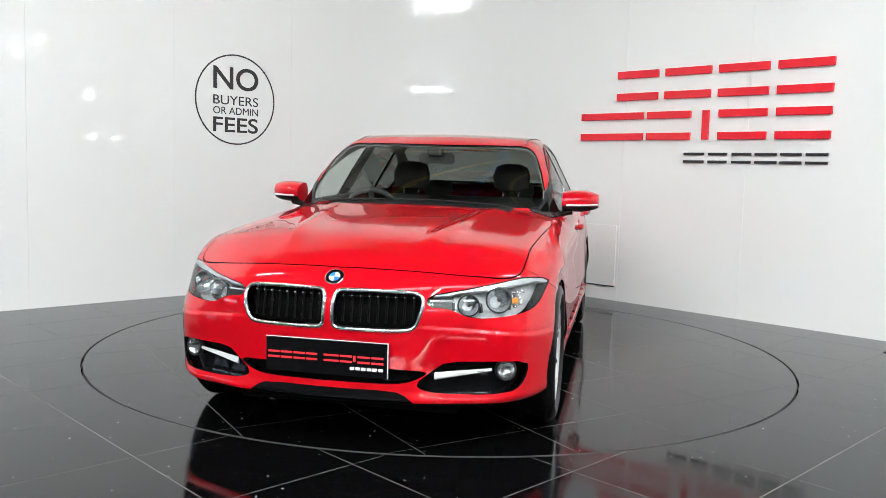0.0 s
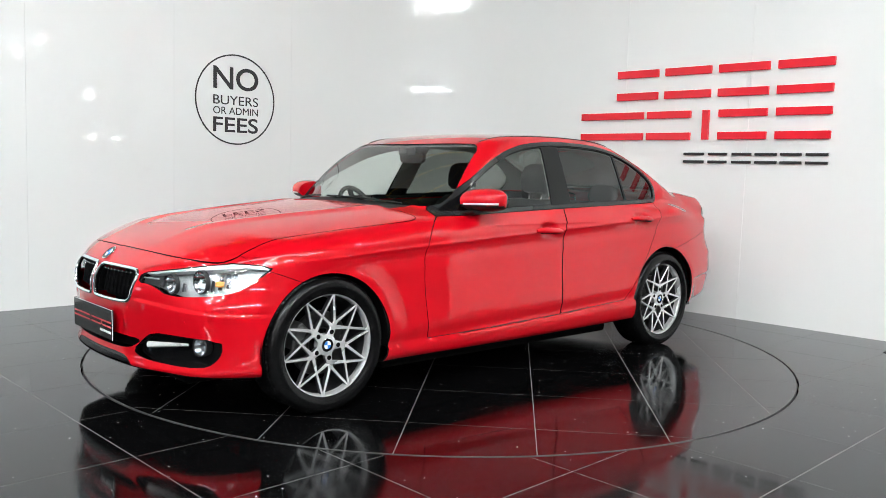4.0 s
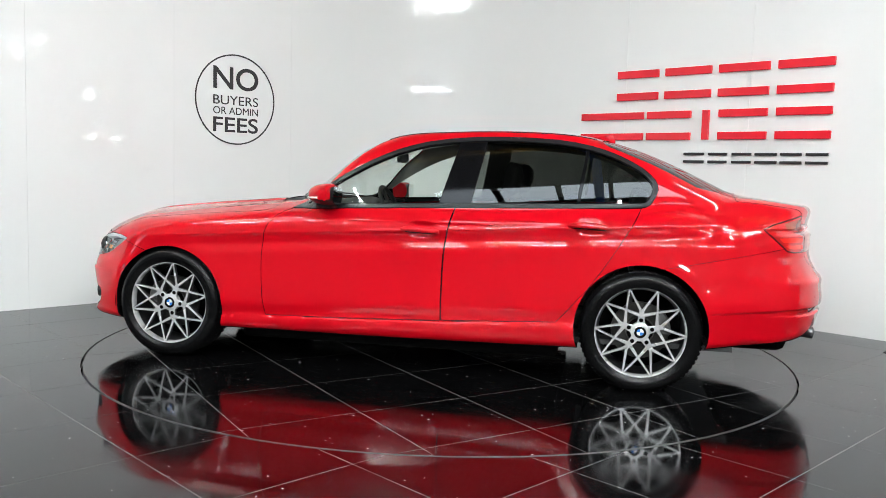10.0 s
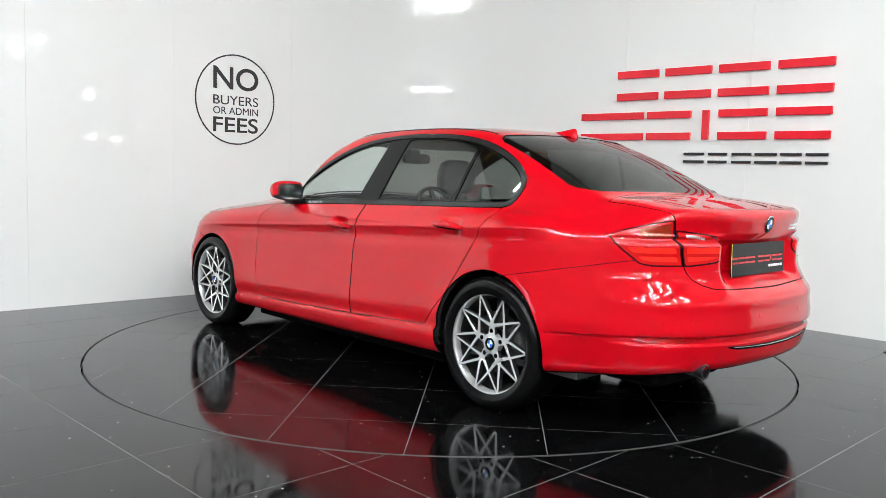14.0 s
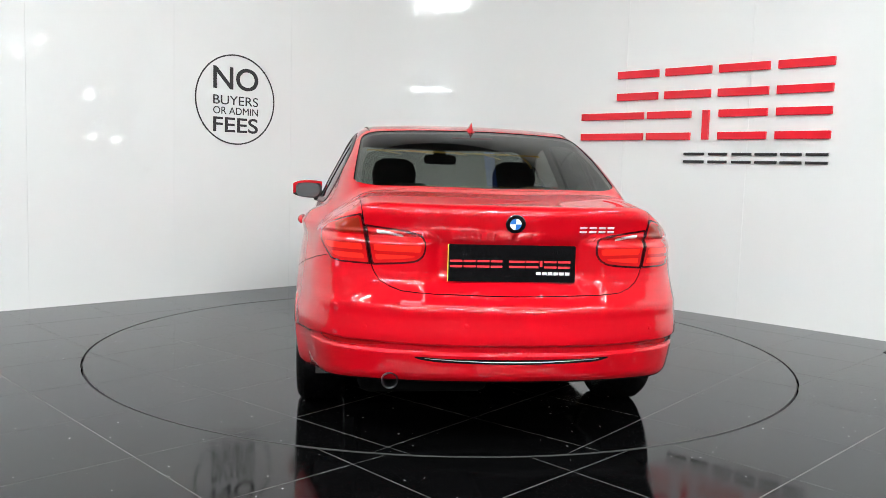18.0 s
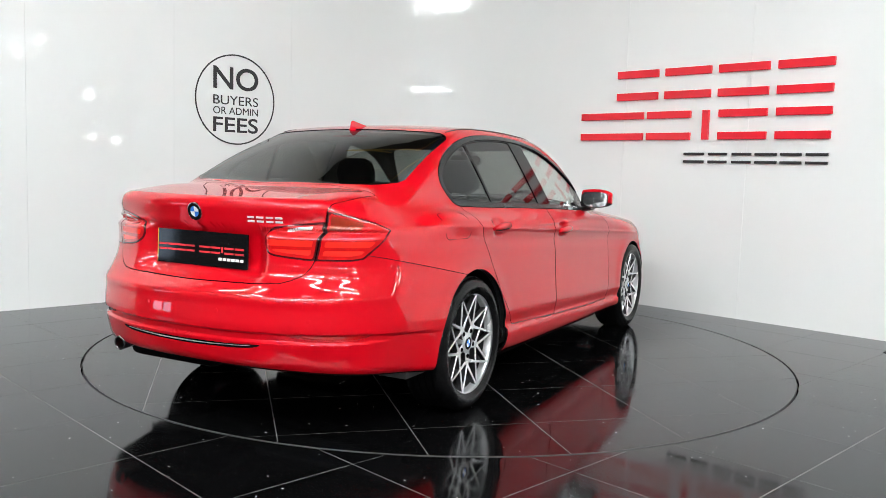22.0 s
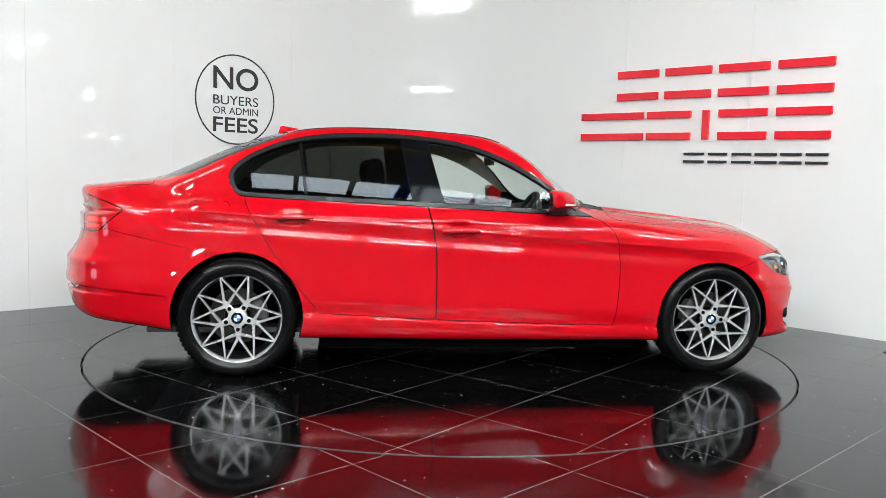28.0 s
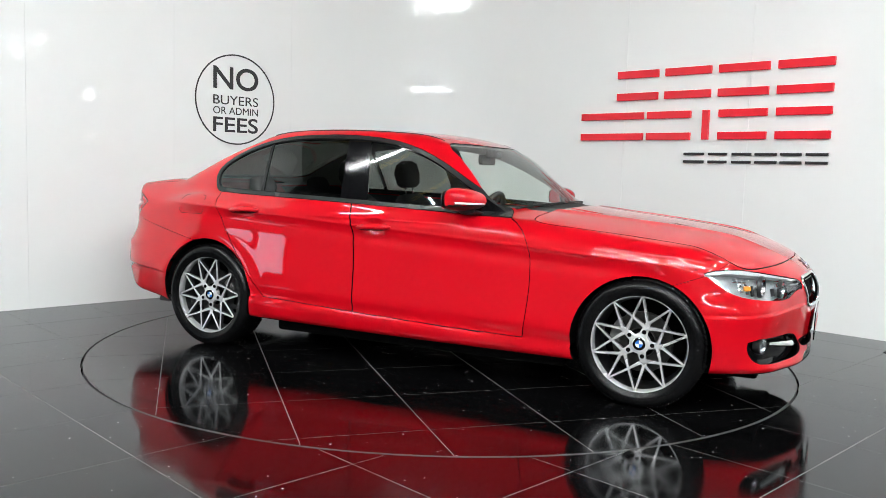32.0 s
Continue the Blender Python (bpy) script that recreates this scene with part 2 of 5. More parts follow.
def wall_panel(s0, s1, frame_of_wall, parent):
    bm = box(s0 + 0.0006, s1 - 0.0006, -0.02, 0.0, 0.0, WALL_H, 0.0, frame_of_wall)
    bmesh.ops.recalc_face_normals(bm, faces=bm.faces)
    return part("wall_panel", bm, WALL_WHITE, parent)


def build_walls():
    seams_l = [FILLET, 2.0, 3.212, 4.43, 5.65, 6.87, 8.09]
    seams_r = [FILLET, 2.47, 3.67, 4.89, 6.11, 7.33, 8.55]
    for name, m, seams in (("wall_left", LEFT_WALL, seams_l), ("wall_right", RIGHT_WALL, seams_r)):
        bm = box(FILLET, seams[-1], -0.16, -0.0215, 0, WALL_H, 0, m)
        bmesh.ops.recalc_face_normals(bm, faces=bm.faces)
        w = tagged(link_mesh(name, bm, SEAM), "backing of a glossy white panelled showroom wall", "wall", kind="structure")
        for a, b in zip(seams, seams[1:]):
            wall_panel(a, b, m, w)
        for s in seams[1:-1] if name == "wall_right" else []:
            part("seam_strip", box(s - 0.007, s + 0.007, -0.001, 0.0035, 0.0, WALL_H, 0.0012, m), WALL_WHITE, w)
    # the rounded corner
    a_l, a_r = CORNER + FILLET * LEFT_DIR, CORNER + FILLET * RIGHT_DIR
    nl = Vector((math.sin(radians(GRID)), -math.cos(radians(GRID)), 0))
    radius = FILLET / math.tan(radians(GRID))
    centre = a_l + nl * radius
    bm = bmesh.new()
    v0, v1 = a_l - centre, a_r - centre
    ang0 = math.atan2(v0.y, v0.x)
    ang1 = math.atan2(v1.y, v1.x)
    rows = []
    for i in range(49):
        a = ang0 + (ang1 - ang0) * i / 48
        d = Vector((math.cos(a), math.sin(a), 0))
        rr = v0.length
        rows.append([bm.verts.new(centre + d * rr), bm.verts.new(centre + d * rr + Vector((0, 0, WALL_H))),
                     bm.verts.new(centre + d * (rr + 0.16) + Vector((0, 0, WALL_H))), bm.verts.new(centre + d * (rr + 0.16))])
    for a, b in zip(rows, rows[1:]):
        for k in range(4):
            bm.faces.new((a[k], b[k], b[(k + 1) % 4], a[(k + 1) % 4]))
    bmesh.ops.recalc_face_normals(bm, faces=bm.faces)
    tagged(link_mesh("wall_corner", bm, WALL_WHITE, smooth=True), "rounded glossy white corner of the showroom wall", "wall", kind="structure")
    # plain walls and ceiling that close the place behind the camera
    e_l, e_r = CORNER + 8.09 * LEFT_DIR, CORNER + 8.55 * RIGHT_DIR
    for name, a, b in (("wall_side_west", e_l, Vector((e_l.x, -11.0, 0))), ("wall_side_east", e_r, Vector((e_r.x, -11.0, 0))),
                       ("wall_back", Vector((e_l.x, -11.0, 0)), Vector((e_r.x, -11.0, 0)))):
        d = (b - a).normalized()
        n = Vector((-d.y, d.x, 0))
        m = Matrix(((d.x, n.x, 0, a.x), (d.y, n.y, 0, a.y), (0, 0, 1, 0), (0, 0, 0, 1)))
        bm = box(-0.1, (b - a).length + 0.1, -0.1, 0.1, 0, WALL_H, 0, m)
        tagged(link_mesh(name, bm, REAR_WALL), "plain grey painted hall wall", "wall", kind="structure")
    bm = box(e_l.x - 0.3, e_r.x + 0.3, -11.2, 4.6, WALL_H, WALL_H + 0.15)
    tagged(link_mesh("ceiling", bm, CEILING), "dark grey hall ceiling", "ceiling", kind="structure")


def wall_hatch():
    """A flush white hatch low on the right wall, with a raised edge and a dark lower joint."""
    h = tagged(new("wall_hatch"), "low white access hatch flush in the white wall", "hatch")
    h.matrix_basis = RIGHT_WALL @ pose(1.98, 0.001, 0.14)
    part("hatch_panel", box(-0.45, 0.45, 0.0, 0.006, 0.0, 0.58, 0.001), WALL_WHITE, h)
    part("hatch_edge", box(0.452, 0.472, 0.0, 0.016, 0.0, 0.58, 0.003), WALL_WHITE, h)
    part("hatch_joint", box(-0.45, 0.472, 0.0, 0.012, -0.010, -0.002, 0.001), DARK_TRIM, h)


def rubber_wedge():
    """A small black rubber wedge left on the floor by the right wall."""
    wedge = tagged(new("rubber_wedge"), "small black rubber wedge on the polished floor", "wedge")
    wedge.matrix_basis = pose(WEDGE[0], WEDGE[1], 0.0, 0, 0, 20)
    bm = bmesh.new()
    rows = [[bm.verts.new((x, y, z)) for y, z in ((-0.025, 0.0), (0.025, 0.0), (0.022, h), (-0.022, h))] for x, h in ((-0.07, 0.004), (-0.02, 0.014), (0.07, 0.040), (0.072, 0.036))]
    for a, b in zip(rows, rows[1:]):
        for j in range(4):
            bm.faces.new((a[j], b[j], b[(j + 1) % 4], a[(j + 1) % 4]))
    bm.faces.new(rows[0][::-1])
    bm.faces.new(rows[-1])
    bmesh.ops.recalc_face_normals(bm, faces=bm.faces)
    part("wedge_body", bm, RUBBER, wedge)


def clip_tile(cx, cy, size, ang, radius, inside, z0, z1):
    """One square tile, cut by the circle round the origin; None where nothing is left."""
    c, s = math.cos(ang), math.sin(ang)
    h = size / 2
    n = 24
    ring = []
    for k in range(4):
        a = [(-h, -h), (h, -h), (h, h), (-h, h)][k]
        b = [(-h, -h), (h, -h), (h, h), (-h, h)][(k + 1) % 4]
        for i in range(n):
            f = i / n
            u, v = a[0] + (b[0] - a[0]) * f, a[1] + (b[1] - a[1]) * f
            ring.append((cx + u * c - v * s, cy + u * s + v * c))
    keep = [(x, y) for x, y in ring if (math.hypot(x, y) < radius) == inside]
    if not keep:
        return None
    if len(keep) == len(ring):
        out = [(cx + u * c - v * s, cy + u * s + v * c) for u, v in ((-h, -h), (h, -h), (h, h), (-h, h))]
    else:
        # keep the kept border points in order, and close along the circle
        m = len(ring)
        flags = [(math.hypot(*p) < radius) == inside for p in ring]
        starts = [i for i in range(m) if flags[i] and not flags[i - 1]]
        out = []
        i0 = starts[0]
        seq = [ring[(i0 + k) % m] for k in range(m) if flags[(i0 + k) % m]]

        def on(p):
            r = math.hypot(*p)
            return (p[0] * radius / r, p[1] * radius / r)
        if len(starts) > 1:
            return None
        first, last = on(seq[0]), on(seq[-1])
        a0, a1 = math.atan2(last[1], last[0]), math.atan2(first[1], first[0])
        d = (a1 - a0 + math.pi) % math.tau - math.pi
        arc = [(radius * math.cos(a0 + d * k / 16), radius * math.sin(a0 + d * k / 16)) for k in range(17)]
        out = seq + arc
    bm = bmesh.new()
    lo = [bm.verts.new((x, y, z1)) for x, y in out]
    try:
        f = bm.faces.new(lo)
    except ValueError:
        bm.free()
        return None
    bmesh.ops.remove_doubles(bm, verts=bm.verts, dist=1e-4)
    bmesh.ops.recalc_face_normals(bm, faces=bm.faces)
    for f in bm.faces:
        if f.normal.z < 0:
            f.normal_flip()
    r = bmesh.ops.extrude_face_region(bm, geom=list(bm.faces))
    for v in [g for g in r["geom"] if isinstance(g, bmesh.types.BMVert)]:
        v.co.z = z1
    for v in lo:
        if v.is_valid:
            v.co.z = z0
    return bm


def build_floor():
    # bed under the tiles shows as the pale joints
    bm = ring_solid([(RING + 0.012, -0.1), (RING + 0.012, -0.0006), (30.0, -0.0006), (30.0, -0.1)], 128)
    bmesh.ops.recalc_face_normals(bm, faces=bm.faces)
    floor = tagged(link_mesh("floor", bm, GROUT), "pale grout bed under polished black granite floor tiles", "floor", kind="structure")
    bm = ring_solid([(0.0, -0.06), (RING + 0.3, -0.06)], 96)
    tagged(link_mesh("floor_pit", bm, GAP), "dark pit under the turntable", "pit", kind="structure")
    # tiles of the hall floor, corners lying on the grid that the joints show
    a = radians(GRID)
    e1, e2 = Vector((math.cos(a), math.sin(a))), Vector((-math.sin(a), math.cos(a)))
    o1, o2 = OFF_1, OFF_2
    far = []
    for i in range(-16, 12):
        for k in range(-16, 12):
            u, v = o1 + (i + 0.5) * TILE, o2 + (k + 0.5) * TILE
            c = e1 * u + e2 * v
            if c.y > 5 or c.y < -10.5 or abs(c.x) > 6.5 or c.length < RING - 0.45:
                continue
            # nothing past the walls
            if (c - CORNER.xy) @ Vector((math.sin(a), -math.cos(a))) < -0.5 or (c - CORNER.xy) @ Vector((-math.sin(a), -math.cos(a))) < -0.5:
                continue
            bm = clip_tile(c.x, c.y, TILE - JOINT, a, RING + 0.007, False, -0.03, 0.0)
            if bm is None:
                continue
            if c.length < 5.2 and c.y > -4.6:
                part("floor_tile", bm, GRANITE, floor)
            else:
                me = bpy.data.meshes.new("t")
                bm.to_mesh(me)
                bm.free()
                far.append(me)
    bm = bmesh.new()
    for me in far:
        bm.from_mesh(me)
        bpy.data.meshes.remove(me)
    tagged(part("floor_tiles_far", bm, GRANITE, floor), kind="stuff")


OFF_1, OFF_2, JOINT = -0.04, -0.2195, 0.0032


def build_turntable():
    table = new("turntable")
    tagged(table, "round turntable paved with polished black granite tiles", "turntable")
    bm = ring_solid([(0.0, -0.0006), (RING - 0.008, -0.0006), (RING - 0.008, -0.05), (0.0, -0.05)], 128)
    bmesh.ops.recalc_face_normals(bm, faces=bm.faces)
    part("platform", bm, GROUT, table, "pale grout bed of the turntable")
    a = radians(43.0)
    e1, e2 = Vector((math.cos(a), math.sin(a))), Vector((-math.sin(a), math.cos(a)))
    for i in range(-4, 4):
        for k in range(-4, 4):
            c = e1 * (i + 0.5) * 0.6 + e2 * (k + 0.5) * 0.6
            bm = clip_tile(c.x, c.y, 0.6 - JOINT, a, RING - 0.0085, True, -0.03, 0.0)
            if bm is not None:
                part("turntable_tile", bm, GRANITE, table)
    bm = ring_solid([(RING - 0.0080, -0.002), (RING - 0.0080, 0.0006), (RING - 0.0050, 0.0006), (RING - 0.0050, -0.03)], 160)
    part("edge_trim", bm, RIM_EDGE, table, "thin pale metal rim of the turntable")
    return table


# ------------------------------------------------------------------ signs on the walls
def wall_bars():
    """The sign on the right wall: blocks of plain bars, two rows red and one row small and black."""
    red_rows = [[(2.395, 2.82), (2.89, 3.33), (3.40, 3.84), (3.91, 4.353)], [(2.005, 2.685), (2.725, 3.158), (3.27, 3.33), (3.418, 3.84), (3.914, 4.354)]]
    for row, (z0, z1) in zip(red_rows, ((1.89, 2.16), (1.525, 1.78))):
        for s0, s1 in row:
            block = tagged(new("wall_sign"), "block of plain raised red acrylic bars on the white wall", "wall sign", "red sign blocks on the wall")
            block.matrix_basis = RIGHT_WALL @ pose((s0 + s1) / 2, 0.002, (z0 + z1) / 2)
            w, h = s1 - s0, z1 - z0
            if w < 0.1:
                part("bar", box(-w / 2, w / 2, 0, 0.03, -h / 2, h / 2, 0.003), SIGN_RED, block)
                continue
            t = h * 0.25
            for zz in (h / 2 - t, -h / 2):
                part("bar", box(-w / 2, w / 2, 0, 0.03, zz, zz + t, 0.003), SIGN_RED, block)
    for s0, s1 in ((3.107, 3.298), (3.338, 3.508), (3.553, 3.722), (3.753, 3.939), (3.966, 4.139), (4.172, 4.346)):
        block = tagged(new("wall_sign"), "block of small plain black bars on the white wall", "wall sign", "black sign blocks on the wall")
        block.matrix_basis = RIGHT_WALL @ pose((s0 + s1) / 2, 0.002, 1.369)
        w = s1 - s0
        for zz in (0.022, -0.045):
            part("bar", box(-w / 2, w / 2, 0, 0.02, zz, zz + 0.022, 0.003), SIGN_BLACK, block)


def wall_notice():
    """Round notice on the left wall, a ring and four lines of lettering."""
    sign = tagged(new("round_notice"), "round black vinyl notice with four lines of lettering", "notice")
    sign.matrix_basis = LEFT_WALL @ pose(2.603, 0.002, 1.787)
    part("ring", ring_solid([(0.413, 0.0), (0.413, 0.003), (0.400, 0.003), (0.400, 0.0), (0.413, 0.0)], 128, axis="y"), SIGN_BLACK, sign)
    rows = (("NO", 0.466, 0.192, 0.206), ("BUYERS", 0.466, -0.008, 0.084), ("OR ADMIN", 0.466, -0.104, 0.066), ("FEES", 0.466, -0.232, 0.138))
    for text, width, zc, height in rows:
        cu = bpy.data.curves.new("lettering", "FONT")
        cu.body = text
        cu.align_x, cu.align_y = "CENTER", "CENTER"
        cu.extrude = 0.0012
        cu.offset = 0.012 if text in ("NO", "FEES") else 0.0
        ob = new("lettering", cu)
        bpy.context.view_layer.update()
        me = bpy.data.meshes.new_from_object(ob.evaluated_get(bpy.context.evaluated_depsgraph_get()))
        bpy.data.objects.remove(ob)
        me.materials.append(SIGN_BLACK)
        co = np.array([v.co for v in me.vertices])
        lo, hi = co.min(0), co.max(0)
        w, h = hi[0] - lo[0], hi[1] - lo[1]
        for v in me.vertices:
            x = (v.co.x - (lo[0] + hi[0]) / 2) * width / w
            y = (v.co.y - (lo[1] + hi[1]) / 2) * height / h
            v.co = (-x, 0.0015 + v.co.z, y + zc)
        bm = bmesh.new()
        bm.from_mesh(me)
        bpy.data.meshes.remove(me)
        bmesh.ops.recalc_face_normals(bm, faces=bm.faces)
        part("lettering", bm, SIGN_BLACK, sign)


def ceiling_lamp():
    lamp = tagged(new("ceiling_lamp"), "slim white ceiling lamp with a glowing tube", "ceiling lamp", "ceiling lamps of the hall")
    part("housing", box(-0.78, 0.78, -0.06, 0.06, 0.02, 0.09, 0.01), LAMP_BODY, lamp)
    part("tube", box(-0.75, 0.75, -0.035, 0.035, -0.01, 0.022, 0.012), GLOW, lamp, "glowing white tube")
    return lamp


def build_lamps():
    first = ceiling_lamp()
    spots = [(x, y, 0) for y in (-8.2, -7.3, -6.4) for x in (-3.8, -1.9, 0.0, 1.9, 3.8)] + [(x, -1.6, 0) for x in (-3.8, 3.8)] + [(x, -4.0, 90) for x in (-4.6, -3.6, 3.6, 4.6)] + [(x, -5.2, 90) for x in (0.75, 1.15)]
    first.matrix_basis = pose(spots[0][0], spots[0][1], WALL_H - 0.09, 0, 0, spots[0][2])
    for x, y, turn in spots[1:]:
        copy_thing(first, pose(x, y, WALL_H - 0.09, 0, 0, turn))
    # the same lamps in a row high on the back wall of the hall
    # added out of view to brighten the rims and the car's near side
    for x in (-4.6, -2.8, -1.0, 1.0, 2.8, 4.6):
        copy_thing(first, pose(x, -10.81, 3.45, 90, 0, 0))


def build_roof_steel():
    """Skylight panes before the turntable, yellow arched trusses and a blue beam above the turntable."""
    sky = tagged(new("skylight"), "bright skylight with five panes and dark bars", "skylight")
    sky.matrix_basis = pose(0.5, -4.15, WALL_H - 0.02)
    for i in range(5):
        part("pane", box(-2.4 + i * 0.96 + 0.05, -2.4 + (i + 1) * 0.96 - 0.05, -0.24, 0.24, -0.02, 0.0), SKYLIGHT, sky, "bright daylight pane")
    for i in range(6):
        part("glazing_bar", box(-2.4 + i * 0.96 - 0.045, -2.4 + i * 0.96 + 0.045, -0.28, 0.28, -0.05, 0.0, 0.005), CEILING, sky)
    for y in (-2.7, -1.6, -0.5, 0.7, 2.2):
        truss = tagged(new("roof_truss"), "yellow painted steel roof truss with an arched lower rail", "roof truss", "roof trusses")
        truss.matrix_basis = pose(0, y, WALL_H - 0.05)
        w = 3.4 if y < 2 else 1.5
        part("arch", tube([(-w + 2 * w * i / 24, 0, -0.75 + 0.6 * (1 - ((i - 12) / 12) ** 2)) for i in range(25)], 0.05, 8), TRUSS_YELLOW, truss, "", True)
        for i in range(5):
            x = -w * 0.8 + 1.6 * w * i / 4
            part("brace", tube([(x, 0, -0.75 + 0.6 * (1 - (x / w) ** 2)), (x + 0.35, 0, 0.0)], 0.03, 6), TRUSS_YELLOW, truss, "", True)
    beam = tagged(new("roof_beam"), "blue painted steel beam under the hall roof", "roof beam")
    beam.matrix_basis = pose(0.75, 0, WALL_H - 0.12)
    part("flange", box(-0.09, 0.09, -8.0, 2.6, -0.02, 0.0), BEAM_BLUE, beam)
    part("web", box(-0.015, 0.015, -8.0, 2.6, 0.0, 0.12), BEAM_BLUE, beam)


def low_window():
    """A low window full of daylight in the hall's west wall."""
    win = tagged(new("low_window"), "low dark framed window bright with daylight", "window")
    win.matrix_basis = pose((CORNER + 8.09 * LEFT_DIR).x + 0.101, -2.75, 0.40)
    for y in (-0.38, 0.0, 0.38):
        part("window_post", box(0, 0.05, y - 0.025, y + 0.025, 0, 0.62, 0.004), DARK_TRIM, win)
    for y in (-0.354, 0.026):
        for z in (0.0, 0.57):
            part("window_rail", box(0, 0.05, y, y + 0.328, z, z + 0.05, 0.004), DARK_TRIM, win)
        part("pane", box(0.012, 0.02, y, y + 0.328, 0.05, 0.57), DAYLIGHT, win, "pane bright with daylight")


def wall_lamps():
    """Small bright lamps on the hall's east wall, which glint in the glossy panels opposite."""
    first = tagged(new("wall_lamp"), "small bright white lamp on the grey hall wall", "wall lamp", "small lamps on the hall wall")
    part("housing", box(-0.05, 0.0, -0.11, 0.11, -0.14, 0.14, 0.012), LAMP_BODY, first)
    part("diffuser", box(-0.062, -0.051, -0.06, 0.06, -0.10, 0.10, 0.005), WALL_GLOW, first, "glowing white diffuser")
    x = (CORNER + 8.55 * RIGHT_DIR).x - 0.101
    spots = ((-3.39, 1.35), (-2.64, 1.60), (-2.20, 1.54), (-2.79, 2.47), (-3.63, 3.49), (-4.12, 3.22))
    first.matrix_basis = pose(x, *spots[0])
    for y, z in spots[1:]:
        copy_thing(first, pose(x, y, z))


build_walls()
low_window()
wall_lamps()
wall_bars()
wall_notice()
build_lamps()
build_roof_steel()
wall_hatch()
rubber_wedge()

# ------------------------------------------------------------------ the car's outer form, x forward, y to its left, z up
class Curve:
    """A smooth curve through a few knots, straight beyond them."""

    def __init__(self, *knots):
        k = sorted(knots)
        x, y = np.array([a for a, _ in k], float), np.array([b for _, b in k], float)
        n = len(x)
        h = np.diff(x)
        a = np.zeros((n, n))
        r = np.zeros(n)
        a[0, 0] = a[-1, -1] = 1
        for i in range(1, n - 1):
            a[i, i - 1], a[i, i], a[i, i + 1] = h[i - 1], 2 * (h[i - 1] + h[i]), h[i]
            r[i] = 6 * ((y[i + 1] - y[i]) / h[i] - (y[i] - y[i - 1]) / h[i - 1])
        m = np.linalg.solve(a, r)
        t = np.linspace(x[0], x[-1], 6000)
        i = np.clip(np.searchsorted(x, t) - 1, 0, n - 2)
        u, v = x[i + 1] - t, t - x[i]
        s = (m[i] * u ** 3 + m[i + 1] * v ** 3) / (6 * h[i]) + (y[i] / h[i] - m[i] * h[i] / 6) * u + (y[i + 1] / h[i] - m[i + 1] * h[i] / 6) * v
        d0, d1 = (s[1] - s[0]) / (t[1] - t[0]), (s[-1] - s[-2]) / (t[-1] - t[-2])
        self.t = np.concatenate([[x[0] - 5], t, [x[-1] + 5]])
        self.s = np.concatenate([[y[0] - 5 * d0], s, [y[-1] + 5 * d1]])

    def __call__(self, x):
        return np.interp(x, self.t, self.s)


def smin(a, b, k):
    h = np.maximum(k - np.abs(a - b), 0) / k
    return np.minimum(a, b) - h * h * k * 0.25


def smax(a, b, k):
    return -smin(-a, -b, k)


def ramp(x, a, b):
    t = np.clip((x - a) / (b - a), 0, 1)
    return t * t * (3 - 2 * t)


SIDE_Z = Curve((0.10, -0.080), (0.17, -0.046), (0.22, -0.026), (0.28, -0.010), (0.36, -0.002), (0.48, -0.008), (0.62, -0.018), (0.74, -0.021), (0.82, -0.018),
               (0.90, -0.022), (0.96, -0.042), (1.02, -0.085), (1.10, -0.16))
PLAN = Curve((2.3, -0.33), (2.1, -0.205), (1.9, -0.098), (1.75, -0.036), (1.55, -0.010), (1.4, 0.0), (1.0, -0.009), (0.5, -0.010), (0.0, -0.004), (-0.6, 0.0),
             (-1.1, 0.003), (-1.45, 0.002), (-1.75, -0.028), (-2.03, -0.088), (-2.2, -0.135), (-2.4, -0.215))
NOSE_Z = Curve((0.10, 2.10), (0.155, 2.165), (0.20, 2.195), (0.26, 2.185), (0.34, 2.180), (0.45, 2.190), (0.55, 2.195), (0.62, 2.190), (0.68, 2.160), (0.73, 2.122), (0.78, 2.06), (0.85, 1.93))
NOSE_Y = Curve((-0.2, 0.010), (0.0, 0.0), (0.2, 0.010), (0.37, 0.042), (0.5, 0.092), (0.6, 0.145), (0.7, 0.222), (0.8, 0.330), (0.86, 0.45), (0.95, 0.75))
TAIL_Z = Curve((0.15, -2.33), (0.24, -2.380), (0.30, -2.418), (0.40, -2.455), (0.52, -2.474), (0.60, -2.472), (0.632, -2.469), (0.655, -2.450), (0.70, -2.385), (0.735, -2.335), (0.78, -2.318), (0.86, -2.318),
               (0.93, -2.327), (0.98, -2.338), (1.03, -2.349), (1.10, -2.350))
TAIL_Y = Curve((-0.2, 0.010), (0.0, 0.0), (0.2, 0.010), (0.36, 0.035), (0.5, 0.080), (0.6, 0.125), (0.7, 0.195), (0.78, 0.29), (0.85, 0.42), (0.95, 0.72))
TOP_X = Curve((2.25, 0.66), (2.13, 0.745), (2.05, 0.790), (1.9, 0.840), (1.8, 0.870), (1.6, 0.906), (1.4, 0.930), (1.2, 0.951), (1.0, 0.971), (0.84, 0.988), (0.6, 1.005),
              (0.2, 1.02), (-0.6, 1.03), (-1.3, 1.055), (-1.7, 1.080), (-1.95, 1.088), (-2.1, 1.074), (-2.2, 1.061), (-2.3, 1.048), (-2.4, 1.036))
